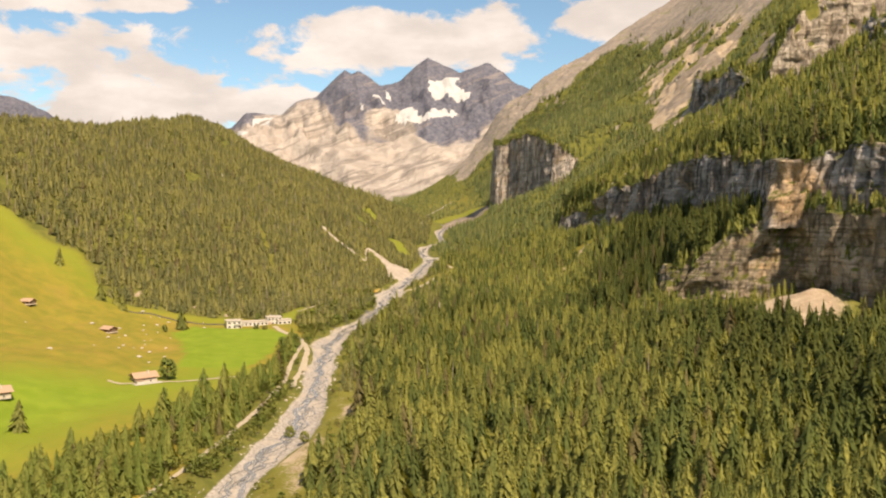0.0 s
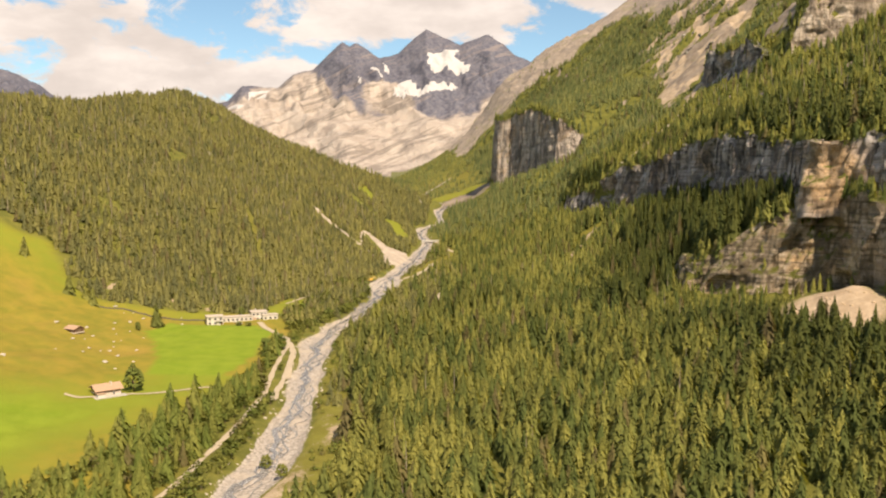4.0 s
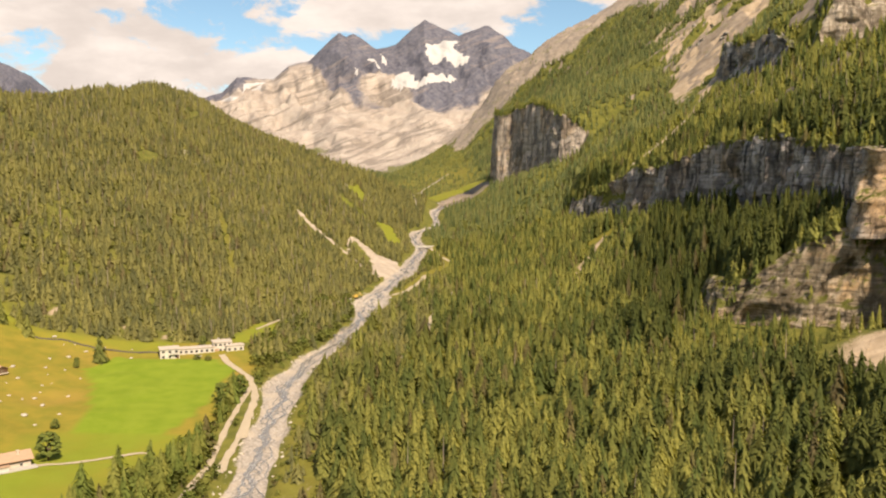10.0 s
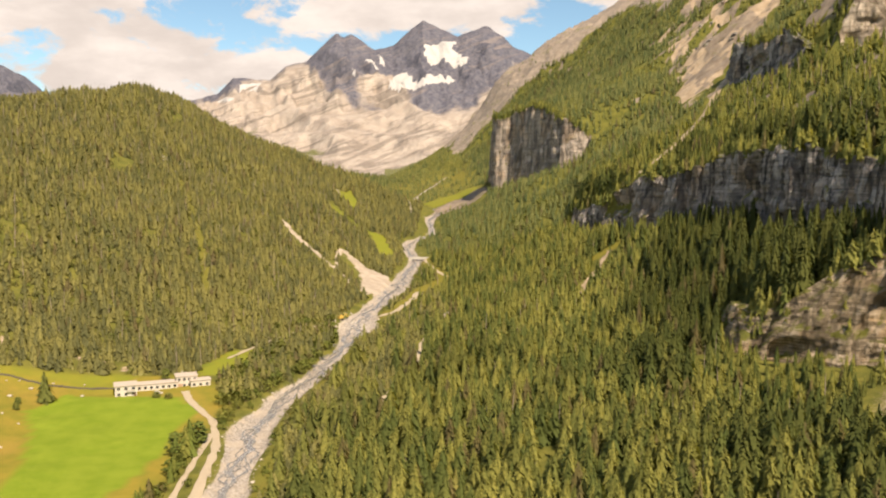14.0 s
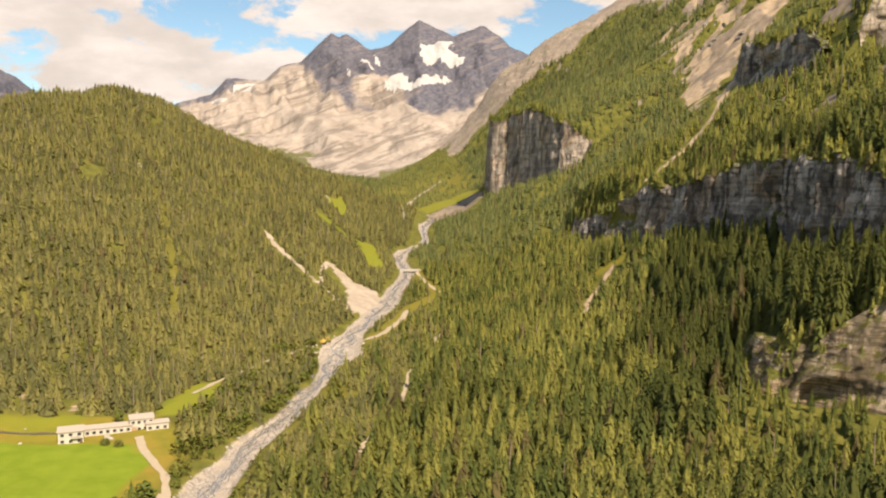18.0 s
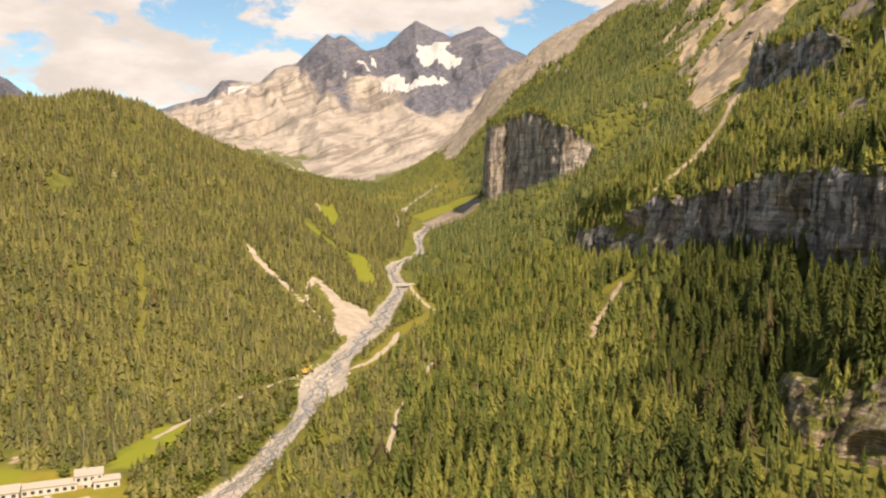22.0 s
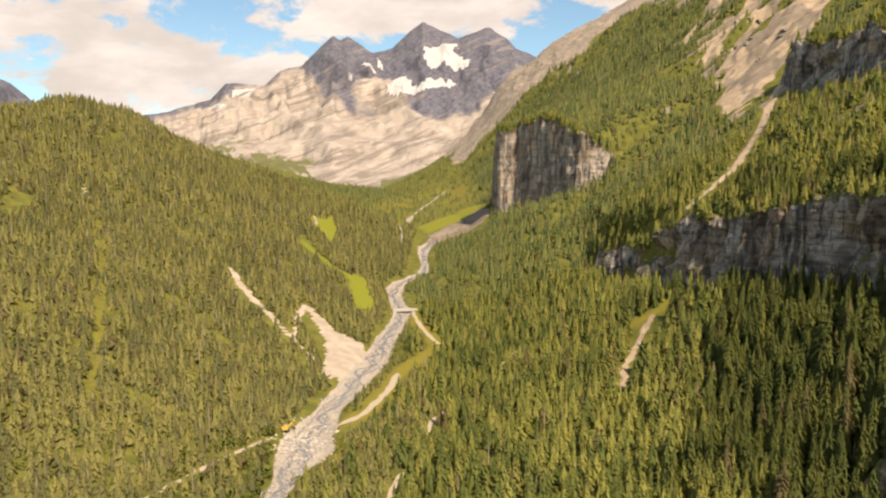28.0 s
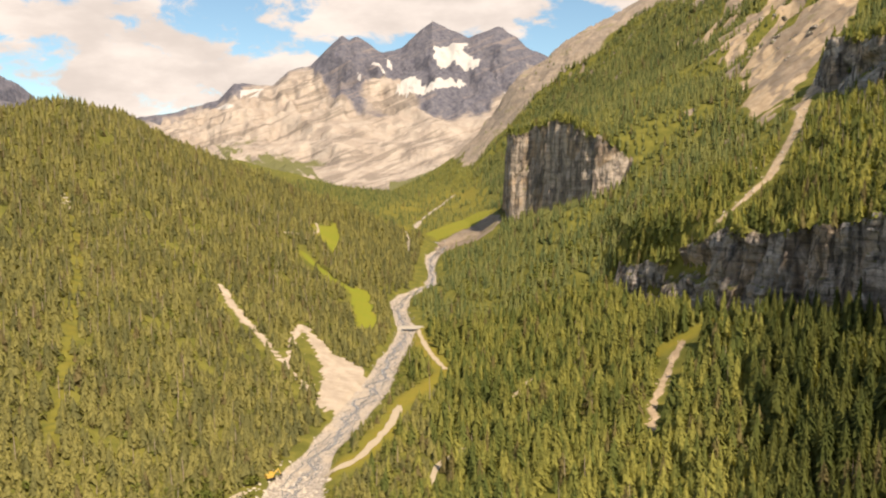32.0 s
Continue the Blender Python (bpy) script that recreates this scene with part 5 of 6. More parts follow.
def plant_bank():
    """The trees between the meadow and the river, one by one."""
    for k, (x, y, h, w) in enumerate(zip(*BANK_SPOTS[:4])):
        plant(BANK_SPRUCES[k % 6], float(x), float(y), float(h), float(w), k * 2.4,
              "young light-green spruce between meadow and river" if h < 9 else "tall light-green spruce between meadow and river", "spruces between meadow and river")


plant_bank()


def plant_stand():
    """The spruces of the stand that the flight passes first, one by one."""
    rng = np.random.default_rng(21)
    x, y = scatter(rng, -40, 18, 258, 318, 4.9)
    ok = wooded(x, y, rng) & right_of_river(x, y, rng) & (rng.random(x.shape) > 0.12)
    for px, py in zip(x[ok], y[ok]):
        plant(SPRUCES[int(rng.integers(10))], px, py, rng.uniform(9, 18), rng.uniform(0.85, 1.15), rng.uniform(0, 6.28),
              "slender olive-green spruce standing in the valley forest", "spruces of the valley stand")


plant_stand()
for px, py, h, w, label in ((-165, 534, 14.5, 1.25, "lone broad-based spruce at the meadow's edge"), (-158, 315, 13, 1.2, "lone dark spruce on the yellow pasture"),
                             (-214, 555, 12, 1.2, "dark spruce at the foot of the hill forest"),
                            (-222, 552, 13, 1.2, "dark spruce at the foot of the hill forest"), (-207, 549, 11, 1.2, "dark spruce at the foot of the hill forest"),
                            (-255, 566, 12, 1.2, "dark spruce at the foot of the hill forest"), (-262, 470, 7, 1.2, "small spruce alone on the pasture")):
    plant(SPRUCES[int(h) % 8], px, py, h, w, px * 0.37, label, "single spruces on the meadow")
for k, (px, py, h, w, label) in enumerate(((-133, 409, 10.5, 1.15, "round dark-green broadleaf tree beside the chalet"), (-145, 441, 4.2, 1.2, "small round bush on the pasture"),
                                           (-170, 519, 3.6, 1.2, "small round bush near the boulders"), (-173, 527, 3.2, 1.2, "small round bush near the boulders"),
                                           (-126, 577, 6.0, 1.1, "bright yellow-green tree behind the white house"), (-121, 549, 3.2, 1.8, "clipped dark bush in front of the white house"),
                                           (-115, 547, 3.0, 1.8, "clipped dark bush in front of the white house"), (-86, 493, 9, 1.2, "leafy tree beside the gravel track"),
                                           (-90, 478, 9.5, 1.2, "leafy tree beside the gravel track"), (-60, 330, 5, 1.2, "leafy bush on the gravel bar"), (-52, 316, 5, 1.1, "leafy bush on the gravel bar"))):
    plant(BROADLEAVES[k % 2], px, py, h, w, px * 0.7, label, "single leafy trees and bushes")
for proto in SPRUCES + BANK_SPRUCES + BROADLEAVES:
    for o in (*proto.children, proto):
        bpy.data.objects.remove(o)


# ---- dead trunks, boulders ----
def make_snags():
    rng = np.random.default_rng(31)
    x, y = scatter(rng, -420, -60, 590, 1250, 13)
    ok = wooded(x, y, rng) & left_of_river(x, y, rng) & (rng.random(x.shape) > 0.35)
    x2, y2 = scatter(rng, -20, 180, 270, 950, 22)
    ok2 = wooded(x2, y2, rng) & right_of_river(x2, y2, rng) & (rng.random(x2.shape) > 0.4)
    x3, y3 = scatter(rng, 205, 330, 420, 1000, 11)
    ok3 = wooded(x3, y3, rng) & (x3 > line_at("wall_top", y3)[0]) & (rng.random(x3.shape) > 0.4)
    x, y = np.concatenate([x[ok], x2[ok2], x3[ok3]]), np.concatenate([y[ok], y2[ok2], y3[ok3]])
    z = terrain(x, y)
    cos, faces = [], []
    for i in range(len(x)):
        h, r = rng.uniform(8, 15), rng.uniform(0.14, 0.3)
        lean = rng.normal(0, 0.04, 2) * h
        n0 = len(cos)
        for f, rr in ((0, r), (0.6, r * 0.7), (1, 0.04)):
            for a in (0.3, 2.4, 4.5):
                cos.append((x[i] + lean[0] * f + rr * math.cos(a), y[i] + lean[1] * f + rr * math.sin(a), z[i] + h * f))
        for ring in range(2):
            for k in range(3):
                a, b = n0 + ring * 3 + k, n0 + ring * 3 + (k + 1) % 3
                faces += [(a, b, b + 3), (a, b + 3, a + 3)]
    ob = mesh_object("dead_trunks", cos, faces, [plain("dead_wood", (0.36, 0.30, 0.24), 0.9, 0.25, 2)])
    tagged(ob, "pale bare trunks of dead spruces in the forest", "dead trees", kind="stuff")


make_snags()


def stone_arrays(rng):
    """A blocky stone about 1 m across."""
    bm = bmesh.new()
    bmesh.ops.create_icosphere(bm, subdivisions=1, radius=0.5)
    for v in bm.verts:
        v.co *= rng.uniform(0.75, 1.2)
        v.co.z *= 0.75
    co = np.array([v.co[:] for v in bm.verts])
    tri = np.array([[v.index for v in f.verts] for f in bm.faces])
    bm.free()
    return co, tri, np.zeros(len(tri), int)


STONES = [stone_arrays(_tr) for _ in range(6)]


def strew(name, label, x, y, size, mat, seed):
    rng = np.random.default_rng(seed)
    ob = forest(name, label, x, y, size, rng.uniform(0.8, 1.4, len(x)), STONES, [mat], rng, None, False)
    tagged(ob, category="stones")
    return ob


def river_stones():
    rng = np.random.default_rng(41)
    y = 250 + 1100 * rng.random(2800) ** 1.3
    bl, br = line_at("bank_left", y)[0], line_at("bank_right", y)[0]
    x = bl + (br - bl) * rng.uniform(-0.12, 1.12, len(y))
    strew("river_stones", "pale grey boulders strewn over the gravel bed", x, y, 0.35 + 1.5 * rng.random(len(y)) ** 4, STONE, 42)
    n = 260
    x, y = rng.normal(-50, 8, n), rng.normal(716, 10, n)
    strew("weir_stones", "heap of large pale boulders across the river", x, y, rng.uniform(0.8, 2.6, n), STONE, 43)
    n = 420
    y = rng.uniform(812, 925, n)
    x = np.interp(y, [812, 860, 925], [-52, -58, -76]) + rng.normal(0, 9, n)
    strew("scree_stones", "sandy stones on the scree cone", x, y, 0.3 + 1.3 * rng.random(n) ** 3, plain("sand_stone", (0.52, 0.43, 0.33), 0.95, 0.2, 1), 44)
    n = 380
    x, y = rng.normal(182, 11, n), rng.normal(448, 13, n)
    strew("talus_stones", "ochre stones on the rockfall cone below the cliff", x, y, 0.4 + 1.8 * rng.random(n) ** 3, plain("ochre_stone", (0.48, 0.37, 0.25), 0.95, 0.25, 1), 45)
    n = 240
    x, y = rng.normal(204, 10, n), rng.normal(958, 9, n)
    strew("outcrop_stones", "pale outcrop of blocks beside the gully", x, y, 0.8 + 3.4 * rng.random(n) ** 2, STONE, 46)
    n = 160
    x, y = rng.normal(-250, 9, n), rng.normal(962, 10, n)
    strew("hill_stones", "white boulders at the head of the forest aisle", x, y, 0.8 + 2.4 * rng.random(n) ** 2, STONE, 47)
    n = 420
    x, y = np.interp(rng.random(n), [0, 1], [165, 345]), rng.random(n)
    gy = np.interp(x, [165, 200, 216, 240, 296, 345], [880, 905, 916, 960, 1058, 1125])
    strew("gully_stones", "sandy blocks along the steep gully", x + rng.normal(0, 2.5, n), gy + rng.normal(0, 2.5, n), 0.4 + 2.2 * rng.random(n) ** 3, STONE, 48)

    n = 170
    f = rng.random(n)
    x, y = np.interp(f, [0, 0.3, 0.7, 1], [106, 110, 126, 142]), np.interp(f, [0, 0.3, 0.7, 1], [745, 768, 805, 834])
    strew("streambed_stones", "sandy blocks in the lower gully", x + rng.normal(0, 1.6, n), y + rng.normal(0, 1.6, n), 0.4 + 1.8 * rng.random(n) ** 2, plain("gully_stone", (0.44, 0.35, 0.26), 0.95, 0.25, 1), 49)
    x, y = rng.uniform(280, 480, 4000), rng.uniform(1070, 1800, 4000)
    on = (dirt_fan(x, y) > 0.6) & (fbm(x / 26 + 4, y / 40, 3) > 0.22) & (x > 330)
    x, y = x[on][:110], y[on][:110]
    strew("slope_outcrops", "dark rock outcrops in the bare earth slope", x, y, 2.5 + 5.5 * rng.random(len(x)) ** 2, ROCK, 50)


river_stones()


def meadow_boulders():
    rng = np.random.default_rng(51)
    spots = [(-173, 470), (-178, 470), (-163, 452), (-170, 480), (-182, 492), (-176, 500), (-160, 466), (-186, 484), (-168, 492), (-164, 505), (-180, 510), (-190, 478),
             (-172, 512), (-156, 444), (-186, 455), (-200, 430), (-196, 426), (-230, 470), (-176, 545), (-183, 552), (-190, 548), (-170, 556), (-160, 560), (-196, 556),
             (-152, 548), (-178, 532), (-184, 526), (-170, 486), (-166, 474), (-174, 458), (-150, 455), (-158, 482), (-205, 500), (-192, 505)]
    meshes = []
    for co, tri, mi in STONES:
        me = mesh_object("boulder", co, tri, [STONE])
        meshes.append(me.data)
        bpy.data.objects.remove(me)
    for px, py in spots:
        px, py = px + rng.uniform(-2, 2), py + rng.uniform(-2, 2)
        s = rng.uniform(0.9, 2.6)
        ob = new("boulder", meshes[int(rng.integers(len(meshes)))])
        ob.location = (px, py, float(terrain(np.array([px]), np.array([py]))[0]) + 0.1 * s)
        ob.rotation_euler = (0, 0, rng.uniform(0, 6.28))
        ob.scale = (s * rng.uniform(0.9, 1.6), s, s * rng.uniform(0.6, 0.9))
        tagged(ob, "pale weathered boulder lying on the yellow pasture", "boulder", "boulders on the pasture")


meadow_boulders()


# ---- water and tracks ----
def drape(name, pts, width, mat, lift, label, category, wander=0.0, seed=0):
    """A ribbon that follows the ground along a line of the plan."""
    pts = np.array(pts, float)
    d = np.concatenate([[0], np.cumsum(np.hypot(*np.diff(pts, axis=0).T))])
    s = np.arange(0, d[-1], 1.6)
    x, y = np.interp(s, d, pts[:, 0]), np.interp(s, d, pts[:, 1])
    k = np.ones(9) / 9
    x, y = np.convolve(np.pad(x, 4, mode="edge"), k, "valid"), np.convolve(np.pad(y, 4, mode="edge"), k, "valid")
    tx, ty = np.gradient(x), np.gradient(y)
    ln = np.hypot(tx, ty)
    nx, ny = -ty / ln, tx / ln
    x, y = x + nx * wander * fbm(s / 17 + seed, s * 0 + seed, 4, 0.6), y + ny * wander * fbm(s / 17 + seed, s * 0 + seed, 4, 0.6)
    w0, w1 = width if isinstance(width, tuple) else (width, width)
    w = np.interp(s, [0, s[-1]], [w0, w1]) * (1 + 0.5 * fbm(s / 7 + seed, s * 0 + 5, 3))
    rows = [np.stack([x + nx * w * f, y + ny * w * f, terrain(x + nx * w * f, y + ny * w * f) + lift], -1) for f in (-1, -0.5, 0, 0.5, 1)]
    P = np.stack(rows, 1)
    ob = mesh_object(name, P.reshape(-1, 3), grid_faces(*P.shape[:2])[:, ::-1], [mat], smooth=True)
    tagged(ob, label, category, kind="structure")


def water_material():
    m, nt, b = material("stream_water", 0.18, 0.5)
    p = where(nt)
    n, f = tex_noise(nt, p, 0.8, 4, 0.6), tex_noise(nt, p, 2.6, 5, 0.7, 0.6)
    c = mix(nt, n, (0.13, 0.125, 0.12), (0.24, 0.23, 0.22))
    nt.links.new(mix(nt, ramp(nt, f, 0.52, 0.64), c, (0.72, 0.72, 0.70)), b.inputs["Base Color"])
    bump(nt, b, f, 0.5, 0.15)
    return m


WATER = water_material()
TRACK = plain("track_gravel", (0.42, 0.36, 0.27), 0.95, 0.2, 0.6)
for k, (f, w, wander) in enumerate(((0.47, 0.9, 7.0), (0.40, 0.4, 9.0), (0.55, 0.35, 11.0), (0.50, 0.3, 10.0), (0.44, 0.25, 8.0), (0.58, 0.28, 8.0))):
    ys = np.arange(245, 1500, 6.0)
    bl, br = line_at("bank_left", ys)[0], line_at("bank_right", ys)[0]
    drape(f"water_{k + 1}", np.stack([bl + (br - bl) * f, ys], -1), (w, w * 0.8), WATER, 0.18 + 0.02 * k, "braided grey stream with white riffles", "stream", wander, 3.3 * k)
for k, (line, w) in enumerate(TRACKS):
    drape(f"track_{k + 1}", line, w, TRACK, 0.22, "pale gravel track across the valley", "track", 0.8, 1.7 * k)


# ---- buildings ----
def part(name, bm, mat, parent, label=""):
    me = bpy.data.meshes.new(name)
    bm.to_mesh(me)
    bm.free()
    me.materials.append(mat)
    ob = new(name, me)
    ob.parent = parent
    if label:
        tagged(ob, label)
    return ob


def box(*boxes):
    """A bmesh of boxes (x, y, z of the centre, then the sizes), with softened edges."""
    bm = bmesh.new()
    for cx, cy, cz, sx, sy, sz in boxes:
        r = bmesh.ops.create_cube(bm, size=1, matrix=Matrix.Translation((cx, cy, cz)) @ Matrix.Diagonal((sx, sy, sz, 1)))
    return bm


def prism(outline, y0, y1):
    """A bmesh: an outline in x, z drawn out from y0 to y1."""
    bm = bmesh.new()
    a = [bm.verts.new((x, y0, z)) for x, z in outline]
    b = [bm.verts.new((x, y1, z)) for x, z in outline]
    bm.faces.new(a)
    bm.faces.new(b[::-1])
    for i in range(len(a)):
        j = (i + 1) % len(a)
        bm.faces.new((a[j], a[i], b[i], b[j]))
    bmesh.ops.recalc_face_normals(bm, faces=bm.faces)
    return bm


WHITE = plain("white_render", (0.56, 0.535, 0.49), 0.85, 0.08, 0.5)
PLASTER = plain("stone_wall", (0.55, 0.48, 0.40), 0.95, 0.25, 1.2)
WOOD_DARK = plain("dark_timber", (0.13, 0.075, 0.045), 0.85, 0.3, 2.5)
ROOF_RED = plain("rusty_tiles", (0.43, 0.295, 0.205), 0.85, 0.3, 1.5)
ROOF_GREY = plain("flat_roof", (0.50, 0.44, 0.38), 0.95, 0.2, 0.7)
GLASS = plain("dark_pane", (0.05, 0.055, 0.06), 0.2, 0.2, 1.0)
CONCRETE = plain("concrete", (0.44, 0.42, 0.385), 0.9, 0.15, 0.7)
YELLOW = plain("yellow_paint", (0.55, 0.38, 0.09), 0.6, 0.1, 1.0)
RUBBER = plain("black_rubber", (0.03, 0.03, 0.03), 0.8, 0.2, 2.0)


def seat(name, x, y, turn, sink=0.3, lift=None):
    """An Empty on the ground, turned by degrees."""
    z = float(terrain(np.array([x]), np.array([y]))[0]) - sink if lift is None else lift
    root = new(name)
    root.matrix_world = Matrix.Translation((x, y, z)) @ Matrix.Rotation(radians(turn), 4, "Z")
    return root


def window(parent, x, y, z, w, h, face):
    """A framed window on a wall; face: 'front' (-y), 'left' (-x) or 'right' (+x)."""
    along = face == "front"
    out = 0.06
    bx = lambda dx, dz, sx, sz, d: (x + dx, y - d, z + dz, sx, 0.08, sz) if along else (x + (-d if face == "left" else d), y + dx, z + dz, 0.08, sx, sz)
    fr = part("window", box(bx(0, h / 2 + 0.05, w + 0.2, 0.1, out), bx(0, -h / 2 - 0.05, w + 0.3, 0.1, out), bx(-w / 2 - 0.05, 0, 0.1, h, out), bx(w / 2 + 0.05, 0, 0.1, h, out)), WHITE, parent)
    part("pane", box(bx(0, 0, w, h, 0.015)), GLASS, fr)


def chalet(x, y, turn, w, d, h, roof_h, label, stone=True, porch=True):
    root = tagged(seat("chalet", x, y, turn), label, "house")
    part("base_wall", box((0, 0, h * 0.3, w, d, h * 0.6)), PLASTER if stone else WOOD_DARK, root, "rough pale stone wall" if stone else "")
    part("upper_wall", prism([(-w / 2 + .05, h * 0.6), (w / 2 - .05, h * 0.6), (w / 2 - .05, h), (0, h + roof_h - 0.15), (-w / 2 + .05, h)], -d / 2 + 0.05, d / 2 - 0.05), WOOD_DARK, root, "dark timber boards")
    o = 0.9
    for s, nm in ((-1, "roof"), (1, "roof")):
        part(nm, prism([(0, h + roof_h), (s * (w / 2 + o), h - o * roof_h / (w / 2)), (s * (w / 2 + o), h - o * roof_h / (w / 2) + 0.25), (0, h + roof_h + 0.25)], -d / 2 - o, d / 2 + o), ROOF_RED, root, "weathered red-brown roof slope")
    part("chimney", box((w * 0.2, d * 0.15, h + roof_h, 0.7, 0.7, 1.6), (w * 0.2, d * 0.15, h + roof_h + 0.85, 0.95, 0.95, 0.12)), PLASTER, root)
    part("door", box((w * 0.15, -d / 2 - 0.04, 1.15, 1.0, 0.08, 2.1)), WOOD_DARK, root)
    for k in (-0.3, -0.08, 0.36):
        window(root, w * k, -d / 2, h * 0.36, 0.8, 0.9, "front")
    for k in (-0.22, 0.0, 0.22):
        window(root, w * k, -d / 2 + 0.05, h * 0.82, 0.8, 0.9, "front")
    for k in (-0.25, 0.2):
        window(root, w / 2, d * k, h * 0.36, 0.8, 0.9, "right")
    if porch:
        part("lean_to", box((w / 2 + 1.2, -d * 0.36, 0.9, 2.4, d * 0.3, 1.8)), WHITE, root, "whitewashed lean-to")
        part("lean_to_roof", box((w / 2 + 1.3, -d * 0.36, 1.9, 2.9, d * 0.3 + 0.5, 0.18)), ROOF_RED, root)
        part("terrace", box((w / 2 + 1.8, 0, 0.3, 3.8, d * 1.3, 0.3)), CONCRETE, root, "pale stone terrace")
    return root


def barn(x, y, turn, w, d, h, roof_h, label):
    root = tagged(seat("barn", x, y, turn), label, "barn")
    part("wall", prism([(-w / 2, 0), (w / 2, 0), (w / 2, h), (0, h + roof_h - 0.12), (-w / 2, h)], -d / 2, d / 2), WOOD_DARK, root)
    for s in (-1, 1):
        part("roof", prism([(0, h + roof_h), (s * (w / 2 + 0.6), h - 0.6 * roof_h / (w / 2)), (s * (w / 2 + 0.6), h - 0.6 * roof_h / (w / 2) + 0.2), (0, h + roof_h + 0.2)], -d / 2 - 0.6, d / 2 + 0.6), ROOF_RED, root, "rusty roof slope")
    part("door", box((0, -d / 2 - 0.05, 1.1, 1.6, 0.1, 2.0)), BARK, root)
    part("footing", box((0, 0, 0.25, w + 0.3, d + 0.3, 0.6)), PLASTER, root)
    return root


chalet(-142.5, 403, -52, 8.0, 10.0, 3.0, 1.7, "alpine chalet with stone walls and red-brown roof on pasture")
chalet(-180, 341, -50, 7.5, 9, 3.0, 1.6, "red-roofed alpine chalet at the pasture's edge", porch=False)
barn(-194, 492.5, 62, 6.0, 7.5, 2.3, 1.3, "low dark timber barn with a rusty roof")
barn(-244, 500, 75, 5.0, 6.5, 2.2, 1.3, "small timber barn high on the pasture")


def block(root, name, cx, cy, w, d, h, cols, rows, z0=0.0, label=""):
    wall = part(name, box((cx, cy, z0 + h / 2, w, d, h)), WHITE, root, label)
    part("roof", box((cx, cy, z0 + h + 0.15, w + 0.8, d + 0.8, 0.3)), ROOF_GREY, wall, "flat pale roof slab")
    for r in range(rows):
        zc = z0 + h * (r + 0.55) / rows
        for c in range(cols):
            window(wall, cx + w * ((c + 0.5) / cols - 0.5), cy - d / 2, zc, min(1.3, w / cols * 0.5), 1.2, "front")
        window(wall, cx + w / 2, cy, zc, 1.2, 1.2, "right")
    return wall


def white_house():
    root = tagged(seat("lodge", -126, 562, 22, sink=0.6), "long white flat-roofed lodge of linked blocks at the forest foot", "house")
    block(root, "end_block", -13.0, -3.5, 9.5, 8.5, 5.2, 3, 2, label="two-storey white end block")
    part("balcony", box((-11.0, -8.2, 2.6, 4.0, 1.2, 0.2), (-11.0, -8.75, 3.1, 4.0, 0.1, 0.9)), CONCRETE, root)
    part("door", box((-9.2, -7.8, 1.1, 1.1, 0.1, 2.1)), WOOD_DARK, root)
    block(root, "wing", 1.0, 2.5, 18.5, 6.0, 3.4, 7, 1, label="low white wing with a row of dark windows")
    block(root, "main_block", 14.5, 4.0, 9.5, 8.0, 5.6, 4, 2, label="two-storey white main block")
    block(root, "annex", 20.5, -0.5, 9.0, 5.5, 4.0, 3, 1, label="low white annex")
    part("garage_door", box((11.3, -0.05, 1.25, 2.4, 0.12, 2.3)), ROOF_RED, root)
    part("terrace", box((7.0, -5.0, 0.35, 15.0, 7.0, 0.5)), CONCRETE, root, "pale paved forecourt")
    part("chimney", box((13, 6, 6.4, 0.8, 0.8, 1.4)), CONCRETE, root)


white_house()


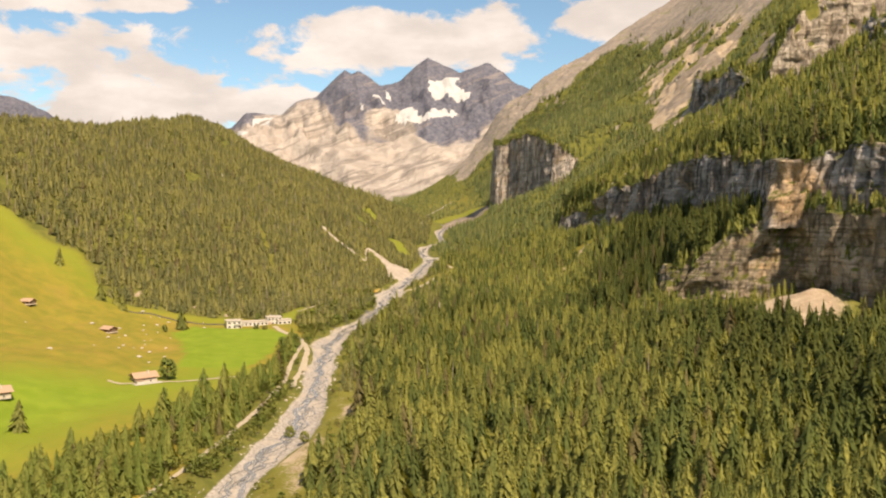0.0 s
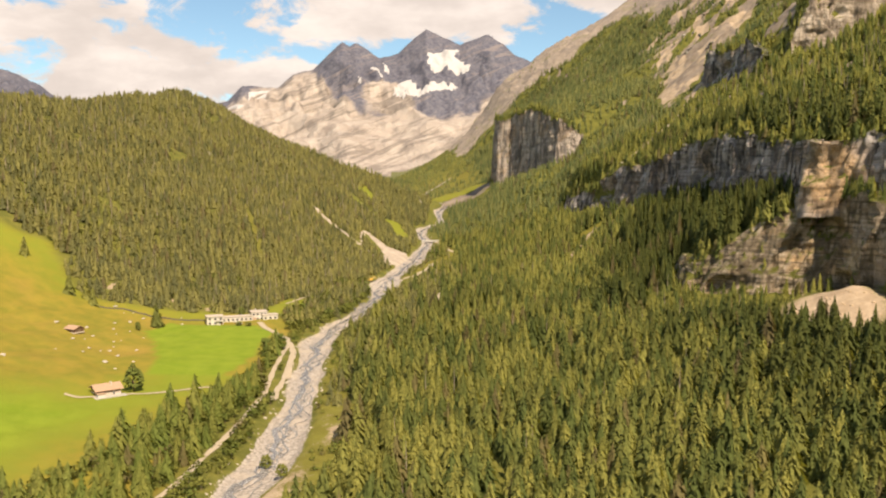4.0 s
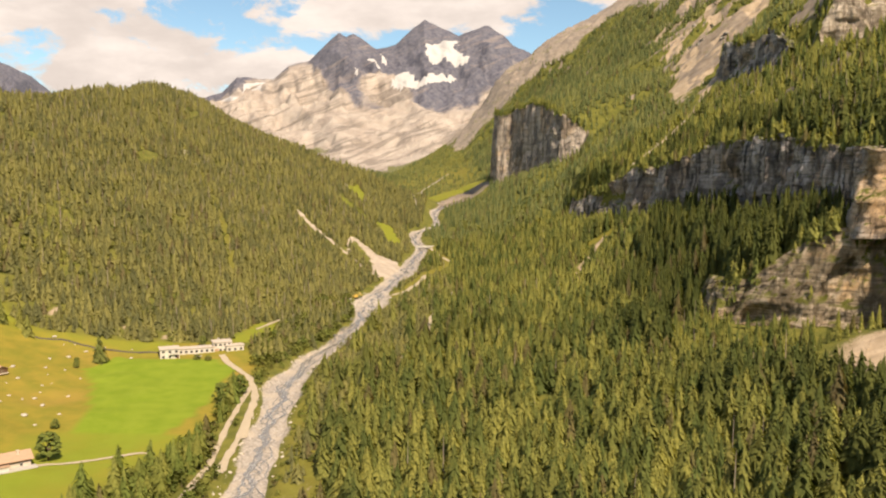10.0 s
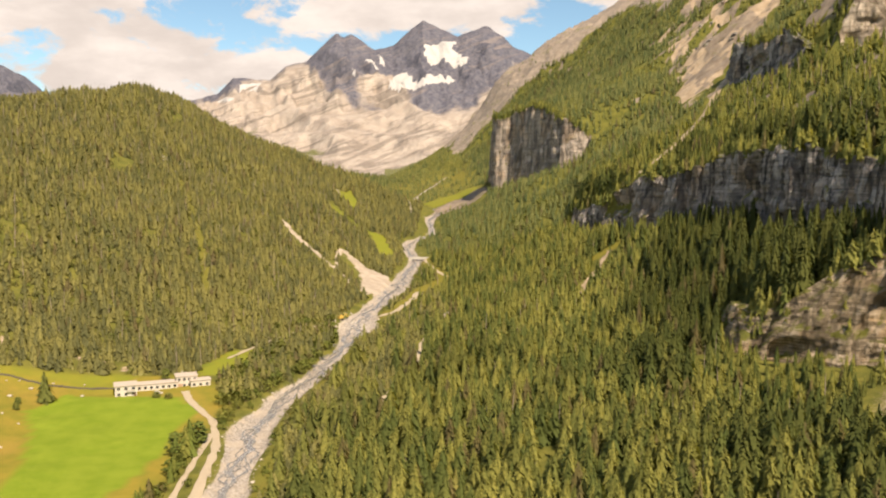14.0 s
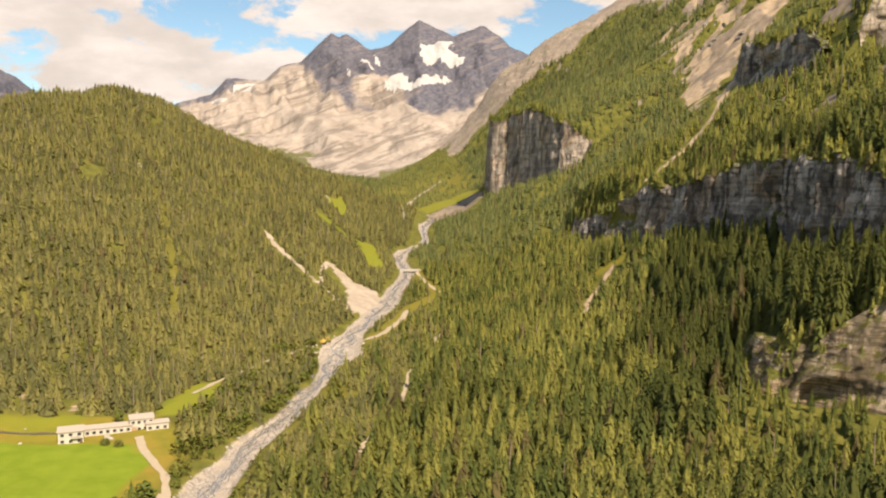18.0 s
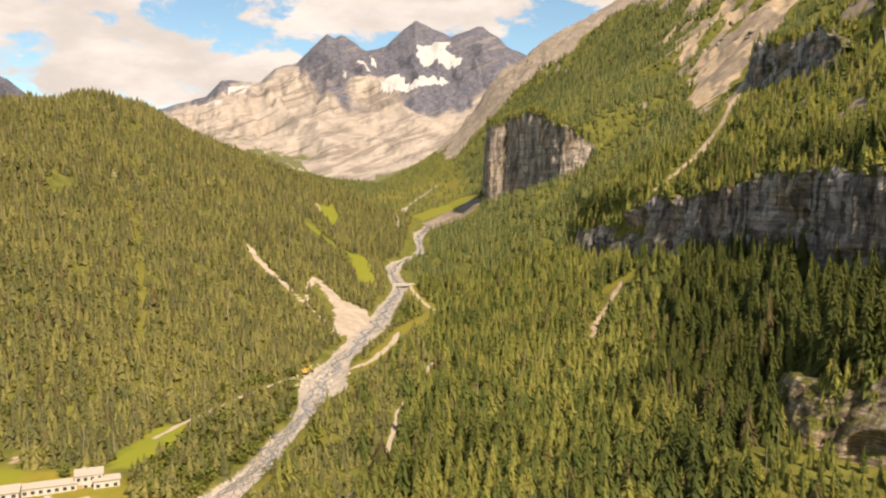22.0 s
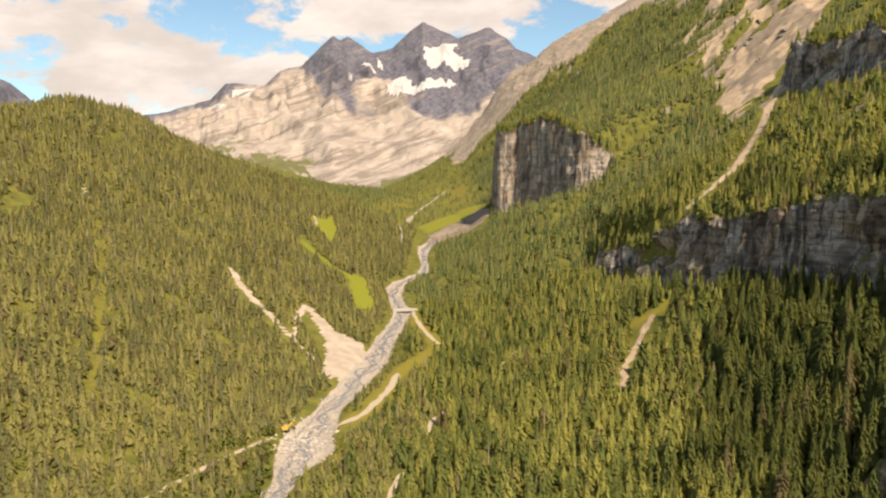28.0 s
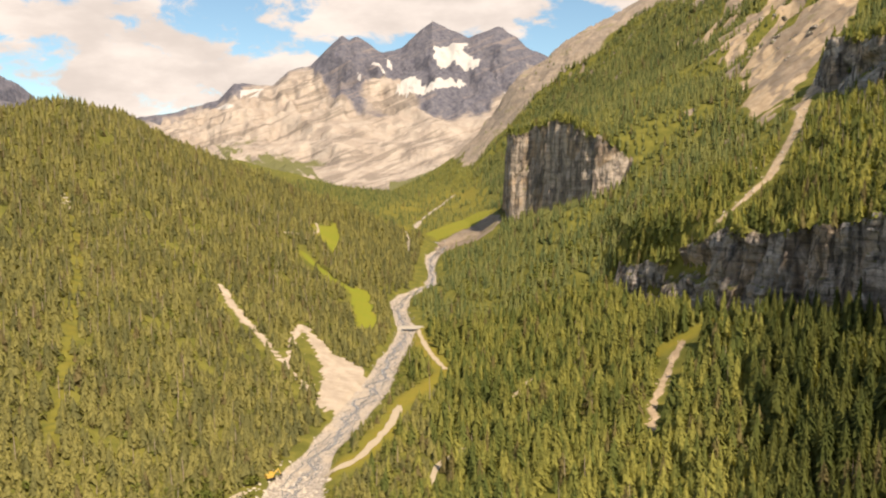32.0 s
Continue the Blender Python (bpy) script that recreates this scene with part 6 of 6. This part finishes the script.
# low blocks set along a thin dark line at the meadow's top
def field_wall():
    root = tagged(seat("field_wall", -174, 553, 0, 0), "row of low dark blocks along the meadow's top", "wall")
    rng = random.Random(5)
    m = None
    n = 46
    mesh = None
    for i in range(n):
        f = i / (n - 1)
        x, y = -203 + 59 * f, 549 + 9 * f + 1.2 * math.sin(f * 9)
        z = float(terrain(np.array([x]), np.array([y]))[0])
        if mesh is None:
            bm = box((0, 0, 0, 1.45, 0.6, 0.9))
            bmesh.ops.bevel(bm, geom=bm.edges[:], offset=0.12, segments=1, affect="EDGES")
            ob = part("stone", bm, plain("dark_block", (0.12, 0.11, 0.085), 0.95, 0.3, 1.5), root)
            mesh = ob.data
        else:
            ob = new("stone", mesh)
            ob.parent = root
        ob.matrix_world = Matrix.Translation((x, y, z + 0.3)) @ Matrix.Rotation(0.15 + rng.uniform(-.1, .1), 4, "Z")


field_wall()


def bridge():
    root = tagged(seat("bridge", -13, 1012, 4, 0, lift=98.2), "short concrete road bridge over the mountain river", "bridge")
    part("deck", box((0, 0, 0, 19, 5.0, 0.9)), CONCRETE, root, "pale concrete deck")
    for s in (-1, 1):
        part("abutment", box((s * 9.0, 0, -2.2, 3.0, 6.5, 4.4)), CONCRETE, root)
        part("parapet", box((0, s * 2.4, 0.85, 19, 0.25, 0.8)), CONCRETE, root)
    part("stream_sill", box((0, -5.5, -3.3, 14, 2.0, 1.6)), CONCRETE, root)


bridge()


def excavator():
    root = tagged(seat("excavator", -57.5, 726, 35, 0), "yellow tracked excavator parked beside the river", "excavator")
    for s in (-1, 1):
        part("track", box((0, s * 1.1, 0.45, 3.6, 0.6, 0.9)), RUBBER, root)
    part("chassis", box((0, 0, 0.85, 2.6, 1.8, 0.4)), RUBBER, root)
    body = part("body", box((-0.5, 0, 1.65, 2.9, 2.4, 1.2)), YELLOW, root)
    cab = part("cab", box((0.5, 0.65, 2.1, 1.5, 1.1, 2.0)), YELLOW, root)
    part("pane", box((1.27, 0.65, 2.5, 0.06, 0.9, 0.9), (0.5, 1.22, 2.5, 1.1, 0.06, 0.9)), GLASS, cab)
    part("boom", prism([(0.6, 1.8), (3.2, 4.2), (3.6, 4.0), (1.0, 1.4)], -0.55, -0.15), YELLOW, root)
    part("arm", prism([(3.1, 4.3), (3.6, 4.1), (4.8, 1.6), (4.5, 1.5)], -0.5, -0.2), YELLOW, root)
    part("bucket", prism([(4.3, 1.7), (5.0, 1.6), (5.0, 0.8), (4.4, 0.5), (4.0, 0.9)], -0.8, 0.1), RUBBER, root)


excavator()
